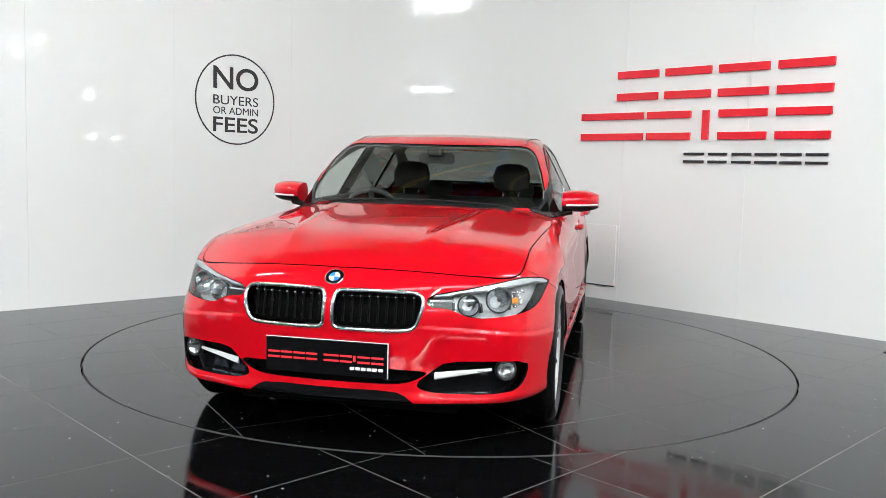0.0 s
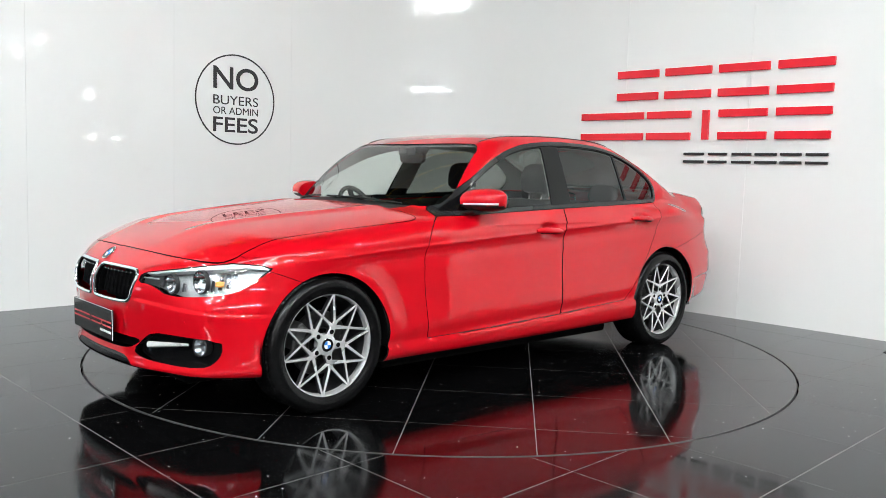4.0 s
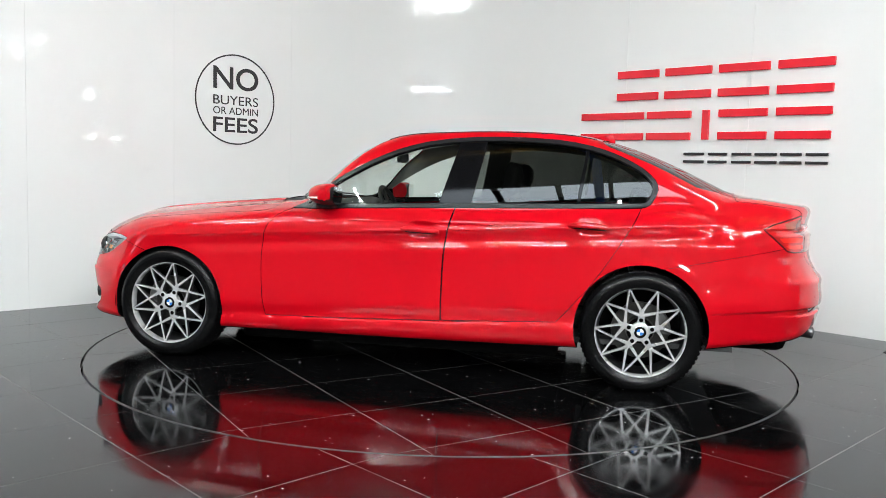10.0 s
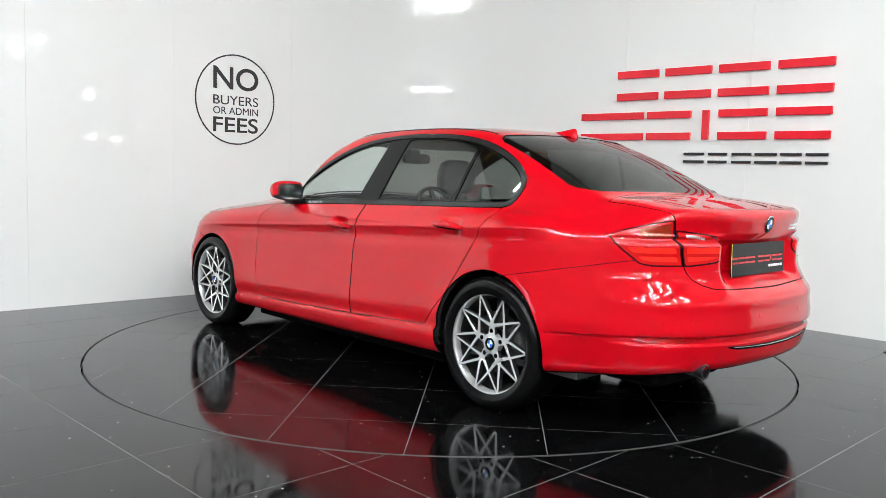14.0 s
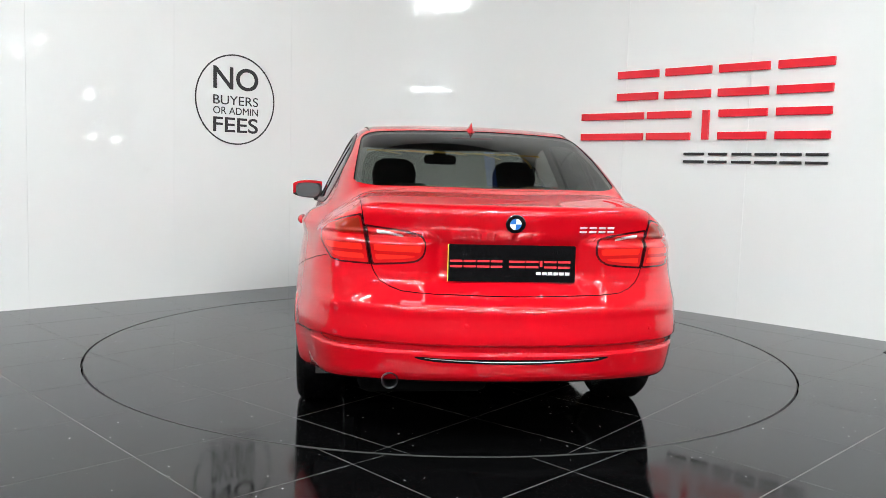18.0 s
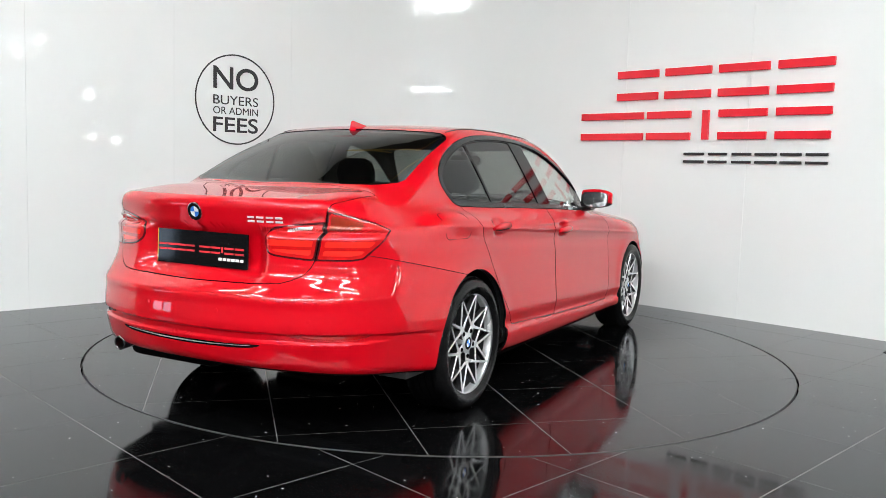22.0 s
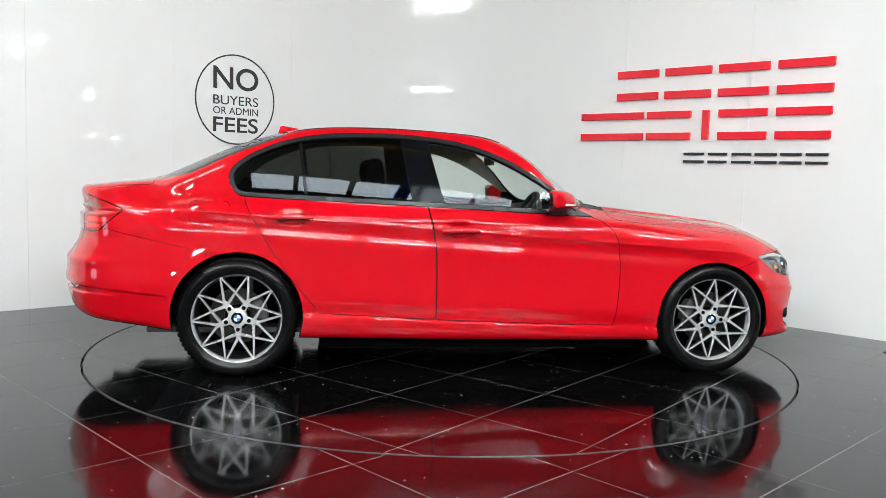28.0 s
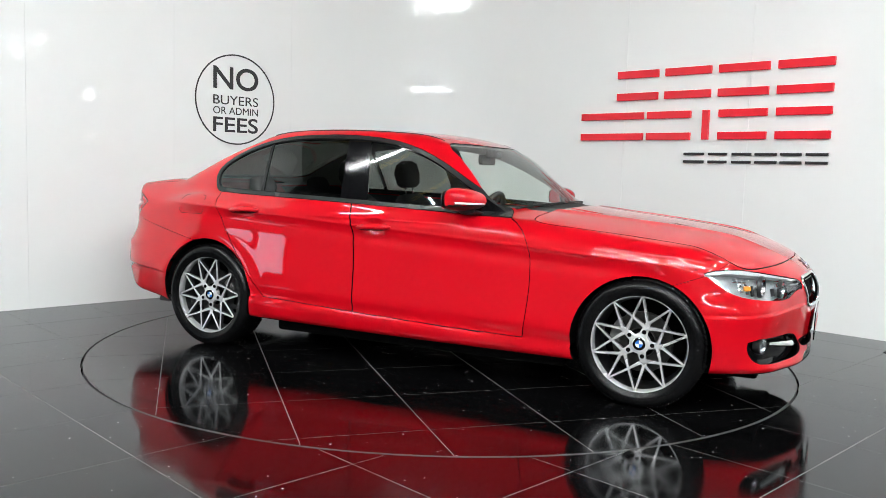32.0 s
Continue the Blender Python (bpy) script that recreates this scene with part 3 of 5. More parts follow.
ROOF_X = Curve((1.0, 0.815), (0.80, 0.985), (0.64, 1.107), (0.5, 1.206), (0.35, 1.298), (0.2, 1.366), (0.05, 1.406), (-0.17, 1.430), (-0.42, 1.443), (-0.66, 1.446), (-0.87, 1.440),
               (-1.05, 1.424), (-1.22, 1.392), (-1.4, 1.338), (-1.58, 1.267), (-1.76, 1.183), (-1.93, 1.103), (-2.1, 1.02))
CABIN_X = Curve((1.0, -0.165), (0.6, -0.068), (0.3, -0.022), (0.0, -0.003), (-0.5, 0.0), (-1.0, -0.010), (-1.4, -0.040), (-1.7, -0.088), (-2.0, -0.17), (-2.2, -0.24))
BELLY_X = Curve((2.3, 0.226), (2.1, 0.220), (1.75, 0.207), (1.0, 0.197), (-1.0, 0.216), (-1.78, 0.255), (-2.2, 0.300), (-2.5, 0.328))


def belt_line(x):
    return 0.832 - 0.057 * x


def bumper_edge(y, z):
    """The crease that runs from the grille under the headlight: the bumper stands proud below it."""
    d = 0.548 - 0.10 * np.maximum(y - 0.42, 0) - z
    return 0.011 * ramp(d, -0.010, 0.008) * np.exp(-(np.maximum(d, 0) / 0.09) ** 2) * ramp(y, 0.34, 0.46)


def form(p):
    """Positive inside the car, about metres from its skin."""
    x, y, z = p[..., 0], np.abs(p[..., 1]), p[..., 2]
    crease = belt_line(x)
    zz = z - (crease - 0.84) * ramp(z, 0.35, 0.80)
    side = 0.905 + PLAN(x) + SIDE_Z(zz)
    d = z - crease
    fade = ramp(x, 1.75, 1.2) * ramp(x, -2.25, -1.9)
    side = side + fade * (-0.011 * np.exp(-((d + 0.055) / 0.042) ** 2) + 0.0055 * np.exp(-(d / 0.011) ** 2))
    # the sill stands proud under the doors, which curve in above it
    low = z - (0.3195 - 0.0385 * x)
    between = ramp(x, 1.25, 1.08) * ramp(x, -1.25, -1.08)
    side = side + between * (0.011 * ramp(low, 0.001, -0.006) * ramp(low, -0.20, -0.02) - 0.013 * np.exp(-((low - 0.020) / 0.040) ** 2))
    side = side + 0.034 * ramp(x, 1.58, 1.88) * np.exp(-((z - 0.44) / 0.20) ** 4)
    for xc in (1.405, -1.405):
        r = np.hypot(x - xc, z - 0.34)
        side = side + 0.0055 * np.exp(-((r - 0.380) / 0.05) ** 2) * ramp(z, 0.15, 0.4)
    rear = ramp(x, -1.5, -1.95)
    top = TOP_X(x) - (0.055 - 0.040 * rear) * y ** 2 - (0.10 - 0.075 * rear) * y ** 4
    over = y - 0.60
    top = top - rear * 0.75 * (0.5 * (over + np.sqrt(over * over + 0.0016)))
    ridge = ramp(x, 2.15, 1.7) * ramp(x, 0.6, 0.9)
    top = top + ridge * (0.010 * np.exp(-((y - 0.40 - 0.14 * (1.2 - x)) / 0.045) ** 2))
    # rear bumper: it swells down to a crease, and is undercut below it
    edge = 0.492 - 0.07 * np.maximum(x + 2.2, 0) - z
    under = ramp(edge, 0.0, 0.013)
    behind = ramp(x, -1.25, -1.92)
    side = side + 0.030 * behind * np.exp(-((z - 0.58) / 0.20) ** 2) + 0.012 * behind * ramp(z, 0.62, 0.50) - (0.014 * under + 0.10 * np.maximum(edge, 0)) * ramp(x, -1.70, -1.95)
    ledge = 0.006 * ramp(z, 0.60, 0.50) - 0.017 * under + 0.015 * ramp(z, 0.456, 0.444)
    for xh, zh in ((-0.165, 0.850), (-1.112, 0.904)):
        side = side - 0.028 * np.exp(-((x - xh) / 0.064) ** 4 - ((z - zh + 0.002) / 0.040) ** 4)
    low_lip = 0.010 * ramp(z, 0.285, 0.235) * ramp(y, 0.22, 0.50)
    corner = 0.055 * ramp(y, 0.52, 0.80) * ramp(z, 0.63, 0.52)
    nose = NOSE_Z(z) - NOSE_Y(y) - x + low_lip + corner + bumper_edge(y, z)
    tail = x - (TAIL_Z(z) + TAIL_Y(y)) + ledge + 0.077 * ramp(y, 0.285, 0.40) * ramp(z, 0.645, 0.755) * ramp(z, 0.935, 0.875) + 0.045 * ramp(z, 0.904, 0.924)
    body = smin(side - y, top - z, 0.085 - 0.035 * rear)
    body = smin(body, nose, 0.07)
    body = smin(body, tail, 0.055)
    body = smin(body, z - BELLY_X(x), 0.05)
    g = z - 0.98
    cab = 0.828 + CABIN_X(x) - 0.46 * g - 0.16 * g * g
    xe = x + (0.07 * ramp(x, -0.1, 0.2) + 0.16 * ramp(x, 0.2, 0.65)) * (y / 0.7) ** 2 - ramp(x, -0.9, -1.35) * 0.13 * (y / 0.7) ** 2
    roof = ROOF_X(xe) - 0.055 * y ** 2 - 0.04 * y ** 4
    cabin = smin(np.minimum(cab - y, z - 0.90), (roof - z) * 0.9, 0.075)
    return smax(body, cabin, 0.035)


def gradient(p, h=0.0015):
    g = np.stack([form(p + e) - form(p - e) for e in np.eye(3) * h], -1)
    return -g / np.maximum(np.linalg.norm(g, axis=-1, keepdims=True), 1e-9)


def settle(p, steps=3):
    """Moves points on to the skin."""
    for _ in range(steps):
        h = 0.0015
        g = np.stack([form(p + e) - form(p - e) for e in np.eye(3) * h], -1) / (2 * h)
        p = p - g * (form(p) / np.maximum((g * g).sum(-1), 0.05))[..., None]
    return p

class Skin:
    """The left half of the car's skin as triangles, each with the name of the panel that it belongs to."""

    def __init__(self):
        rows = []
        v = np.linspace(0, np.pi, 331)
        up = np.stack([0 * v, np.sin(v), np.cos(v)], -1)
        for a in np.linspace(90, 0, 170)[:-1]:
            t = radians(a)
            rows.append((np.tile([1.45, 0, 0.55], (331, 1)), np.stack([np.full(331, math.sin(t)), math.cos(t) * up[:, 1], math.cos(t) * up[:, 2]], -1)))
        for x in np.linspace(1.45, -1.60, 290):
            rows.append((np.tile([x, 0, 0.55 + 0.12 * float(ramp(np.array(x), 1.45, 0.9) * ramp(np.array(x), -1.6, -1.0))], (331, 1)), up))
        for a in np.linspace(0, 90, 165)[1:]:
            t = radians(a)
            rows.append((np.tile([-1.60, 0, 0.55], (331, 1)), np.stack([np.full(331, -math.sin(t)), math.cos(t) * up[:, 1], math.cos(t) * up[:, 2]], -1)))
        o, d = np.concatenate([r[0] for r in rows]), np.concatenate([r[1] for r in rows])
        lo, hi = np.full(len(o), 0.02), np.full(len(o), 1.5)
        for _ in range(24):
            mid = (lo + hi) / 2
            inside = form(o + mid[:, None] * d) > 0
            lo, hi = np.where(inside, mid, lo), np.where(inside, hi, mid)
        self.v = o + lo[:, None] * d
        self.v[:, 1] = np.maximum(self.v[:, 1], 0)
        n, m = len(rows), 331
        i, k = np.meshgrid(np.arange(n - 1), np.arange(m - 1), indexing="ij")
        a, b, c, e = i * m + k, i * m + k + 1, (i + 1) * m + k + 1, (i + 1) * m + k
        t = np.concatenate([np.stack([a, b, c], -1).reshape(-1, 3), np.stack([a, c, e], -1).reshape(-1, 3)])
        p = self.v[t]
        area = np.linalg.norm(np.cross(p[:, 1] - p[:, 0], p[:, 2] - p[:, 0]), axis=1)
        self.t = t[area > 1e-10]
        p = self.v[self.t]
        nn = np.cross(p[:, 1] - p[:, 0], p[:, 2] - p[:, 0])
        mid = p.mean(1)
        flip = (nn * (mid - np.array([0, 0, 0.55]))).sum(1) < 0
        g = gradient(mid)
        flip = (nn * g).sum(1) < 0
        self.t[flip] = self.t[flip][:, ::-1]
        self.name = np.full(len(self.t), "rest", dtype=object)

    def cut(self, field, source, target):
        """Gives the part of source where field > 0 the name target, and splits the triangles on the border."""
        sel = np.isin(self.name, source if isinstance(source, (list, tuple)) else [source])
        idx = np.nonzero(sel)[0]
        used = np.unique(self.t[idx])
        g = np.full(len(self.v), -1.0)
        g[used] = field(self.v[used])
        g[np.abs(g) < 1e-5] = 1e-5
        s = g[self.t[idx]] > 0
        cnt = s.sum(1)
        self.name[idx[cnt == 3]] = target
        mixed = idx[(cnt > 0) & (cnt < 3)]
        if not len(mixed):
            return
        t = self.t[mixed]
        s = g[t] > 0
        one = s.sum(1) == 1
        lone = np.where(one, s.argmax(1), (~s).argmax(1))
        r = np.arange(len(t))
        a, b, c = t[r, lone], t[r, (lone + 1) % 3], t[r, (lone + 2) % 3]
        e = np.sort(np.concatenate([np.stack([a, b], -1), np.stack([a, c], -1)]), axis=1)
        ue, inv = np.unique(e, axis=0, return_inverse=True)
        inv = inv.reshape(-1)
        f = g[ue[:, 0]] / (g[ue[:, 0]] - g[ue[:, 1]])
        p = self.v[ue[:, 0]] + f[:, None] * (self.v[ue[:, 1]] - self.v[ue[:, 0]])
        mid = p[:, 1] < 1e-6
        p = settle(p, 1)
        p[mid, 1] = 0
        base = len(self.v)
        self.v = np.concatenate([self.v, p])
        pab, pac = base + inv[:len(t)], base + inv[len(t):]
        tips = np.stack([a, pab, pac], -1)
        rest = np.concatenate([np.stack([pab, b, c], -1), np.stack([pab, c, pac], -1)])
        old = self.name[mixed]
        tip_name = np.where(one, target, old)
        rest_name = np.concatenate([np.where(one, old, target)] * 2)
        keep = np.ones(len(self.t), bool)
        keep[mixed] = False
        self.t = np.concatenate([self.t[keep], tips, rest])
        self.name = np.concatenate([self.name[keep], tip_name, rest_name])

    def panel(self, field, source, target, gap=0.0055):
        """A panel with an open joint round it."""
        self.cut(lambda p: field(p) + gap / 2, source, "joint")
        self.cut(lambda p: field(p) - gap / 2, "joint", target)
        self.name[self.name == "joint"] = "gap"


def outline(points, axes, rounds=2, limit=None, mirrored=False):
    """The field of a closed outline seen along one axis: metres inside its border. limit: a field that bounds it further."""
    q = [tuple(p) for p in points]
    if mirrored:
        q = q + [(-a, b) for a, b in reversed(q)] if axes[0] == 1 else q + [(a, -b) for a, b in reversed(q)]
    q = np.array(q, float)
    for _ in range(rounds):
        n = np.roll(q, -1, 0)
        q = np.stack([0.75 * q + 0.25 * n, 0.25 * q + 0.75 * n], 1).reshape(-1, 2)
    a, b = q, np.roll(q, -1, 0)
    lo, hi = q.min(0) - 0.06, q.max(0) + 0.06

    def field(p):
        w = p[:, axes]
        out = np.full(len(p), -0.06)
        near = ((w > lo) & (w < hi)).all(1)
        if limit is not None:
            near &= limit(p) > -0.06
        if near.any():
            m = w[near]
            d2 = np.full(len(m), 1e9)
            inside = np.zeros(len(m), bool)
            for s, e in zip(a, b):
                v = e - s
                l2 = v @ v
                if l2 < 1e-12:
                    continue
                u = m - s
                t = np.clip((u @ v) / l2, 0, 1)
                d2 = np.minimum(d2, ((u - t[:, None] * v) ** 2).sum(1))
                cross = (s[1] > m[:, 1]) != (e[1] > m[:, 1])
                if v[1] != 0:
                    inside ^= cross & (m[:, 0] < s[0] + (m[:, 1] - s[1]) / v[1] * v[0])
            out[near] = np.where(inside, 1, -1) * np.sqrt(d2)
            if limit is not None:
                out[near] = np.minimum(out[near], limit(p[near]))
        return out
    return field


KIDNEY = [(0.018, 0.56), (0.018, 0.655), (0.03, 0.680), (0.06, 0.686), (0.33, 0.685), (0.368, 0.676), (0.384, 0.652), (0.379, 0.612), (0.362, 0.558), (0.342, 0.538), (0.31, 0.531), (0.05, 0.531), (0.026, 0.538)]
SIDE_VIEW, END_VIEW, TOP_VIEW = [0, 2], [1, 2], [0, 1]


def cut_panels(k):
    front, back, outer, high = (lambda p: p[:, 0] - 1.55), (lambda p: -1.9 - p[:, 0]), (lambda p: p[:, 1] - 0.42), (lambda p: p[:, 2] - 0.9)
    k.cut(lambda p: BELLY_X(p[:, 0]) + 0.012 - p[:, 2], "rest", "belly")
    for xc, zc, r in ((1.405, 0.322, 0.358), (-1.403, 0.343, 0.360)):
        k.cut(lambda p: np.minimum(r - np.hypot(p[:, 0] - xc, np.minimum(p[:, 2] - zc, np.where(p[:, 2] < zc, (p[:, 2] - zc) * 0.35, 9))), p[:, 1] - 0.45), ["rest", "belly"], "hole")
    # glass
    k.panel(outline([(0.775, 0), (0.755, 0.25), (0.69, 0.47), (0.60, 0.63), (0.50, 0.722), (0.33, 0.665), (0.14, 0.588), (0.20, 0.40), (0.245, 0.18), (0.255, 0)], TOP_VIEW, 2, high, True), "rest", "windscreen", 0.003)
    k.panel(outline([(-1.20, 0), (-1.185, 0.30), (-1.135, 0.585), (-1.30, 0.60), (-1.55, 0.625), (-1.76, 0.645), (-1.89, 0.36), (-1.945, 0)], TOP_VIEW, 2, high, True), "rest", "rear_window", 0.003)
    side_glass = outline([(0.66, 0.930), (0.645, 0.945), (0.48, 1.062), (0.287, 1.180), (0.153, 1.252), (0.0, 1.316), (-0.20, 1.366), (-0.5, 1.392), (-0.85, 1.386), (-1.06, 1.358),
                          (-1.22, 1.312), (-1.36, 1.245), (-1.445, 1.18), (-1.475, 1.12), (-1.455, 1.06), (-1.42, 1.015), (-1.36, 1.003), (-0.8, 0.988), (-0.345, 0.973), (0.1, 0.957)], SIDE_VIEW, 1, outer)
    k.panel(side_glass, "rest", "window_trim", 0.003)
    k.cut(lambda p: side_glass(p) - 0.024, "window_trim", "window_frame")
    k.cut(lambda p: np.minimum(side_glass(p) - 0.030, np.minimum(0.435 - p[:, 0] + 0.0 * p[:, 2], p[:, 0] + 0.245 + 0.245 * (p[:, 2] - 0.98))), "window_frame", "front_pane")
    k.cut(lambda p: np.minimum(side_glass(p) - 0.030, np.minimum(-0.435 - 0.17 * (p[:, 2] - 1.0) - p[:, 0], p[:, 0] + 1.024 + 0.13 * (p[:, 2] - 1.0))), "window_frame", "rear_pane")
    k.cut(lambda p: np.minimum(side_glass(p) - 0.030, -1.044 - 0.13 * (p[:, 2] - 1.0) - p[:, 0]), "window_frame", "quarter_pane")
    # lamps and grilles
    k.panel(outline([(0.395, 0.672), (0.50, 0.690), (0.60, 0.708), (0.70, 0.727), (0.760, 0.738), (0.850, 0.723), (0.837, 0.68), (0.815, 0.625), (0.780, 0.600), (0.706, 0.588), (0.57, 0.583),
                     (0.505, 0.615), (0.46, 0.628), (0.40, 0.630)], END_VIEW, 1, front), "rest", "headlight", 0.003)
    k.cut(lambda p: p[:, 2] - (0.682 + 0.42 * np.clip(p[:, 1] - 0.5, -0.02, 0.3)) + 0.30 * np.clip(p[:, 1] - 0.5, 0, 0.4), "headlight", "headlight_brow")
    k.panel(outline(KIDNEY, END_VIEW, 2, front), "rest", "grille", 0.002)
    k.panel(outline([(0.478, 0.405), (0.63, 0.404), (0.79, 0.398), (0.79, 0.34), (0.765, 0.29), (0.726, 0.268), (0.55, 0.268), (0.404, 0.280), (0.352, 0.308), (0.43, 0.372)], END_VIEW, 1, front), "rest", "fog_recess", 0.002)
    k.panel(outline([(0.0, 0.374), (0.36, 0.370), (0.41, 0.358), (0.37, 0.335), (0.33, 0.318), (0.27, 0.310), (0.0, 0.310)], END_VIEW, 1, front, True), "rest", "intake", 0.002)
    k.panel(outline([(0.0, 0.282), (0.27, 0.282), (0.33, 0.258), (0.37, 0.212), (0.36, 0.17), (0.0, 0.17)], END_VIEW, 1, front, True), "rest", "front_lip", 0.002)
    tail_inner = outline([(0.68, 0.956), (0.606, 0.950), (0.502, 0.938), (0.399, 0.924), (0.366, 0.908), (0.355, 0.871), (0.361, 0.836), (0.384, 0.812), (0.42, 0.800), (0.574, 0.787), (0.68, 0.782)], END_VIEW, 1, back)
    tail_outer = outline([(-2.022, 0.917), (-2.085, 0.946), (-2.145, 0.964), (-2.245, 0.993), (-2.60, 1.02), (-2.60, 0.790), (-2.20, 0.790), (-2.16, 0.798), (-2.135, 0.822)], SIDE_VIEW, 0, lambda p: p[:, 1] - 0.5)
    lid_side = outline([(0.0, 1.4), (0.615, 1.4), (0.620, 1.06), (0.615, 1.0), (0.600, 0.93), (0.587, 0.85), (0.572, 0.77), (0.53, 0.715), (0.43, 0.684), (0.0, 0.679)], END_VIEW, 1, back, True)
    lid_front = lambda p: -1.962 + 0.23 * (np.abs(p[:, 1]) / 0.65) ** 2.2 - p[:, 0]
    inner_field = lambda p: np.minimum(tail_inner(p), lid_side(p) - 0.003)
    outer_field = lambda p: np.minimum(np.minimum(tail_outer(p), -0.003 - lid_side(p)), back(p))
    k.panel(inner_field, "rest", "tail_light_inner", 0.0025)
    k.panel(outer_field, "rest", "tail_light_outer", 0.0025)
    k.cut(lambda p: inner_field(p) - 0.007, "tail_light_inner", "glow_inner")
    k.cut(lambda p: outer_field(p) - 0.006, "tail_light_outer", "glow_outer")
    for z0, z1 in ((0.808, 0.832), (0.846, 0.872)):
        strip = lambda p: np.minimum(p[:, 2] - z0, z1 - p[:, 2])
        k.cut(lambda p: np.minimum(strip(p), inner_field(p) - 0.020), "glow_inner", "bar_inner")
        k.cut(lambda p: np.minimum(strip(p), outer_field(p) - 0.020), "glow_outer", "bar_outer")
    k.cut(lambda p: np.minimum(np.minimum(p[:, 2] - 0.897 - 0.12 * (p[:, 1] - 0.4), 0.912 + 0.12 * (p[:, 1] - 0.4) - p[:, 2]), np.minimum(p[:, 1] - 0.445, 0.555 - p[:, 1])), "glow_inner", "clear_inner")
    k.cut(lambda p: np.minimum(np.minimum(p[:, 2] - 0.914, outer_field(p) - 0.014), 0.722 - p[:, 1]), "glow_outer", "amber_outer")
    k.panel(lambda p: np.minimum(np.minimum(lid_side(p), lid_front(p)), back(p) + 0.3), "rest", "boot_lid", 0.0035)
    k.cut(outline([(0.505, 0.476), (0.525, 0.487), (0.62, 0.488), (0.775, 0.486), (0.775, 0.474), (0.74, 0.462), (0.62, 0.463)], END_VIEW, 0, back), "rest", "reflector")
    k.cut(outline([(0.0, 0.430), (0.30, 0.432), (0.39, 0.437), (0.41, 0.433), (0.36, 0.418), (0.22, 0.412), (0.0, 0.409)], END_VIEW, 1, back, True), "rest", "rear_insert")
    # bonnet, doors, bumpers
    k.panel(outline([(2.066, 0), (2.055, 0.3), (2.01, 0.5), (1.945, 0.64), (1.86, 0.738), (1.75, 0.750), (1.642, 0.752), (1.3, 0.766), (1.05, 0.778), (0.92, 0.786), (0.83, 0.785), (0.785, 0.765), (0.772, 0.71), (0.79, 0.6), (0.815, 0.45), (0.832, 0.25), (0.838, 0)], TOP_VIEW, 2, lambda p: p[:, 2] - 0.69, True), "rest", "bonnet", 0.005)
    k.cut(lambda p: np.minimum(np.minimum(p[:, 0] - 0.70 + 0.12 * (p[:, 1] / 0.6) ** 2, 0.55 - p[:, 1]), np.minimum(p[:, 2] - 0.9, 0.9 - p[:, 0])), "rest", "cowl")
    k.panel(outline([(0.640, 0.938), (0.70, 0.910), (0.745, 0.875), (0.768, 0.842), (0.786, 0.80), (0.797, 0.755), (0.804, 0.70), (0.807, 0.64), (0.806, 0.57), (0.801, 0.49), (0.792, 0.40), (0.776, 0.297), (0.4, 0.305), (-0.290, 0.331), (-0.290, 0.60), (-0.294, 0.70), (-0.302, 0.78), (-0.315, 0.85), (-0.332, 0.92), (-0.350, 0.99), (-0.1, 0.985), (0.3, 0.965), (0.5, 0.958)], SIDE_VIEW, 0, outer), "rest", "front_door", 0.0042)
    k.panel(outline([(-0.354, 0.99), (-0.336, 0.92), (-0.319, 0.85), (-0.306, 0.78), (-0.298, 0.70), (-0.294, 0.60), (-0.294, 0.332), (-0.6, 0.347), (-0.945, 0.364), (-1.022, 0.453), (-1.107, 0.552), (-1.19, 0.67), (-1.272, 0.80), (-1.345, 0.93), (-1.385, 1.01), (-0.9, 1.0)], SIDE_VIEW, 0, outer), "rest", "rear_door", 0.0042)
    k.panel(lambda p: np.minimum(p[:, 0] - 1.55, 0.642 + 0.37 * np.clip(p[:, 0] - 1.55, 0, 0.18) + 0.9 * np.clip(p[:, 0] - 1.74, 0, 1) - p[:, 2]), "rest", "front_bumper", 0.003)
    k.panel(lambda p: np.minimum(-1.5 - p[:, 0], 0.705 - 0.20 * (p[:, 0] + 1.6) - p[:, 2]), "rest", "rear_bumper", 0.0028)


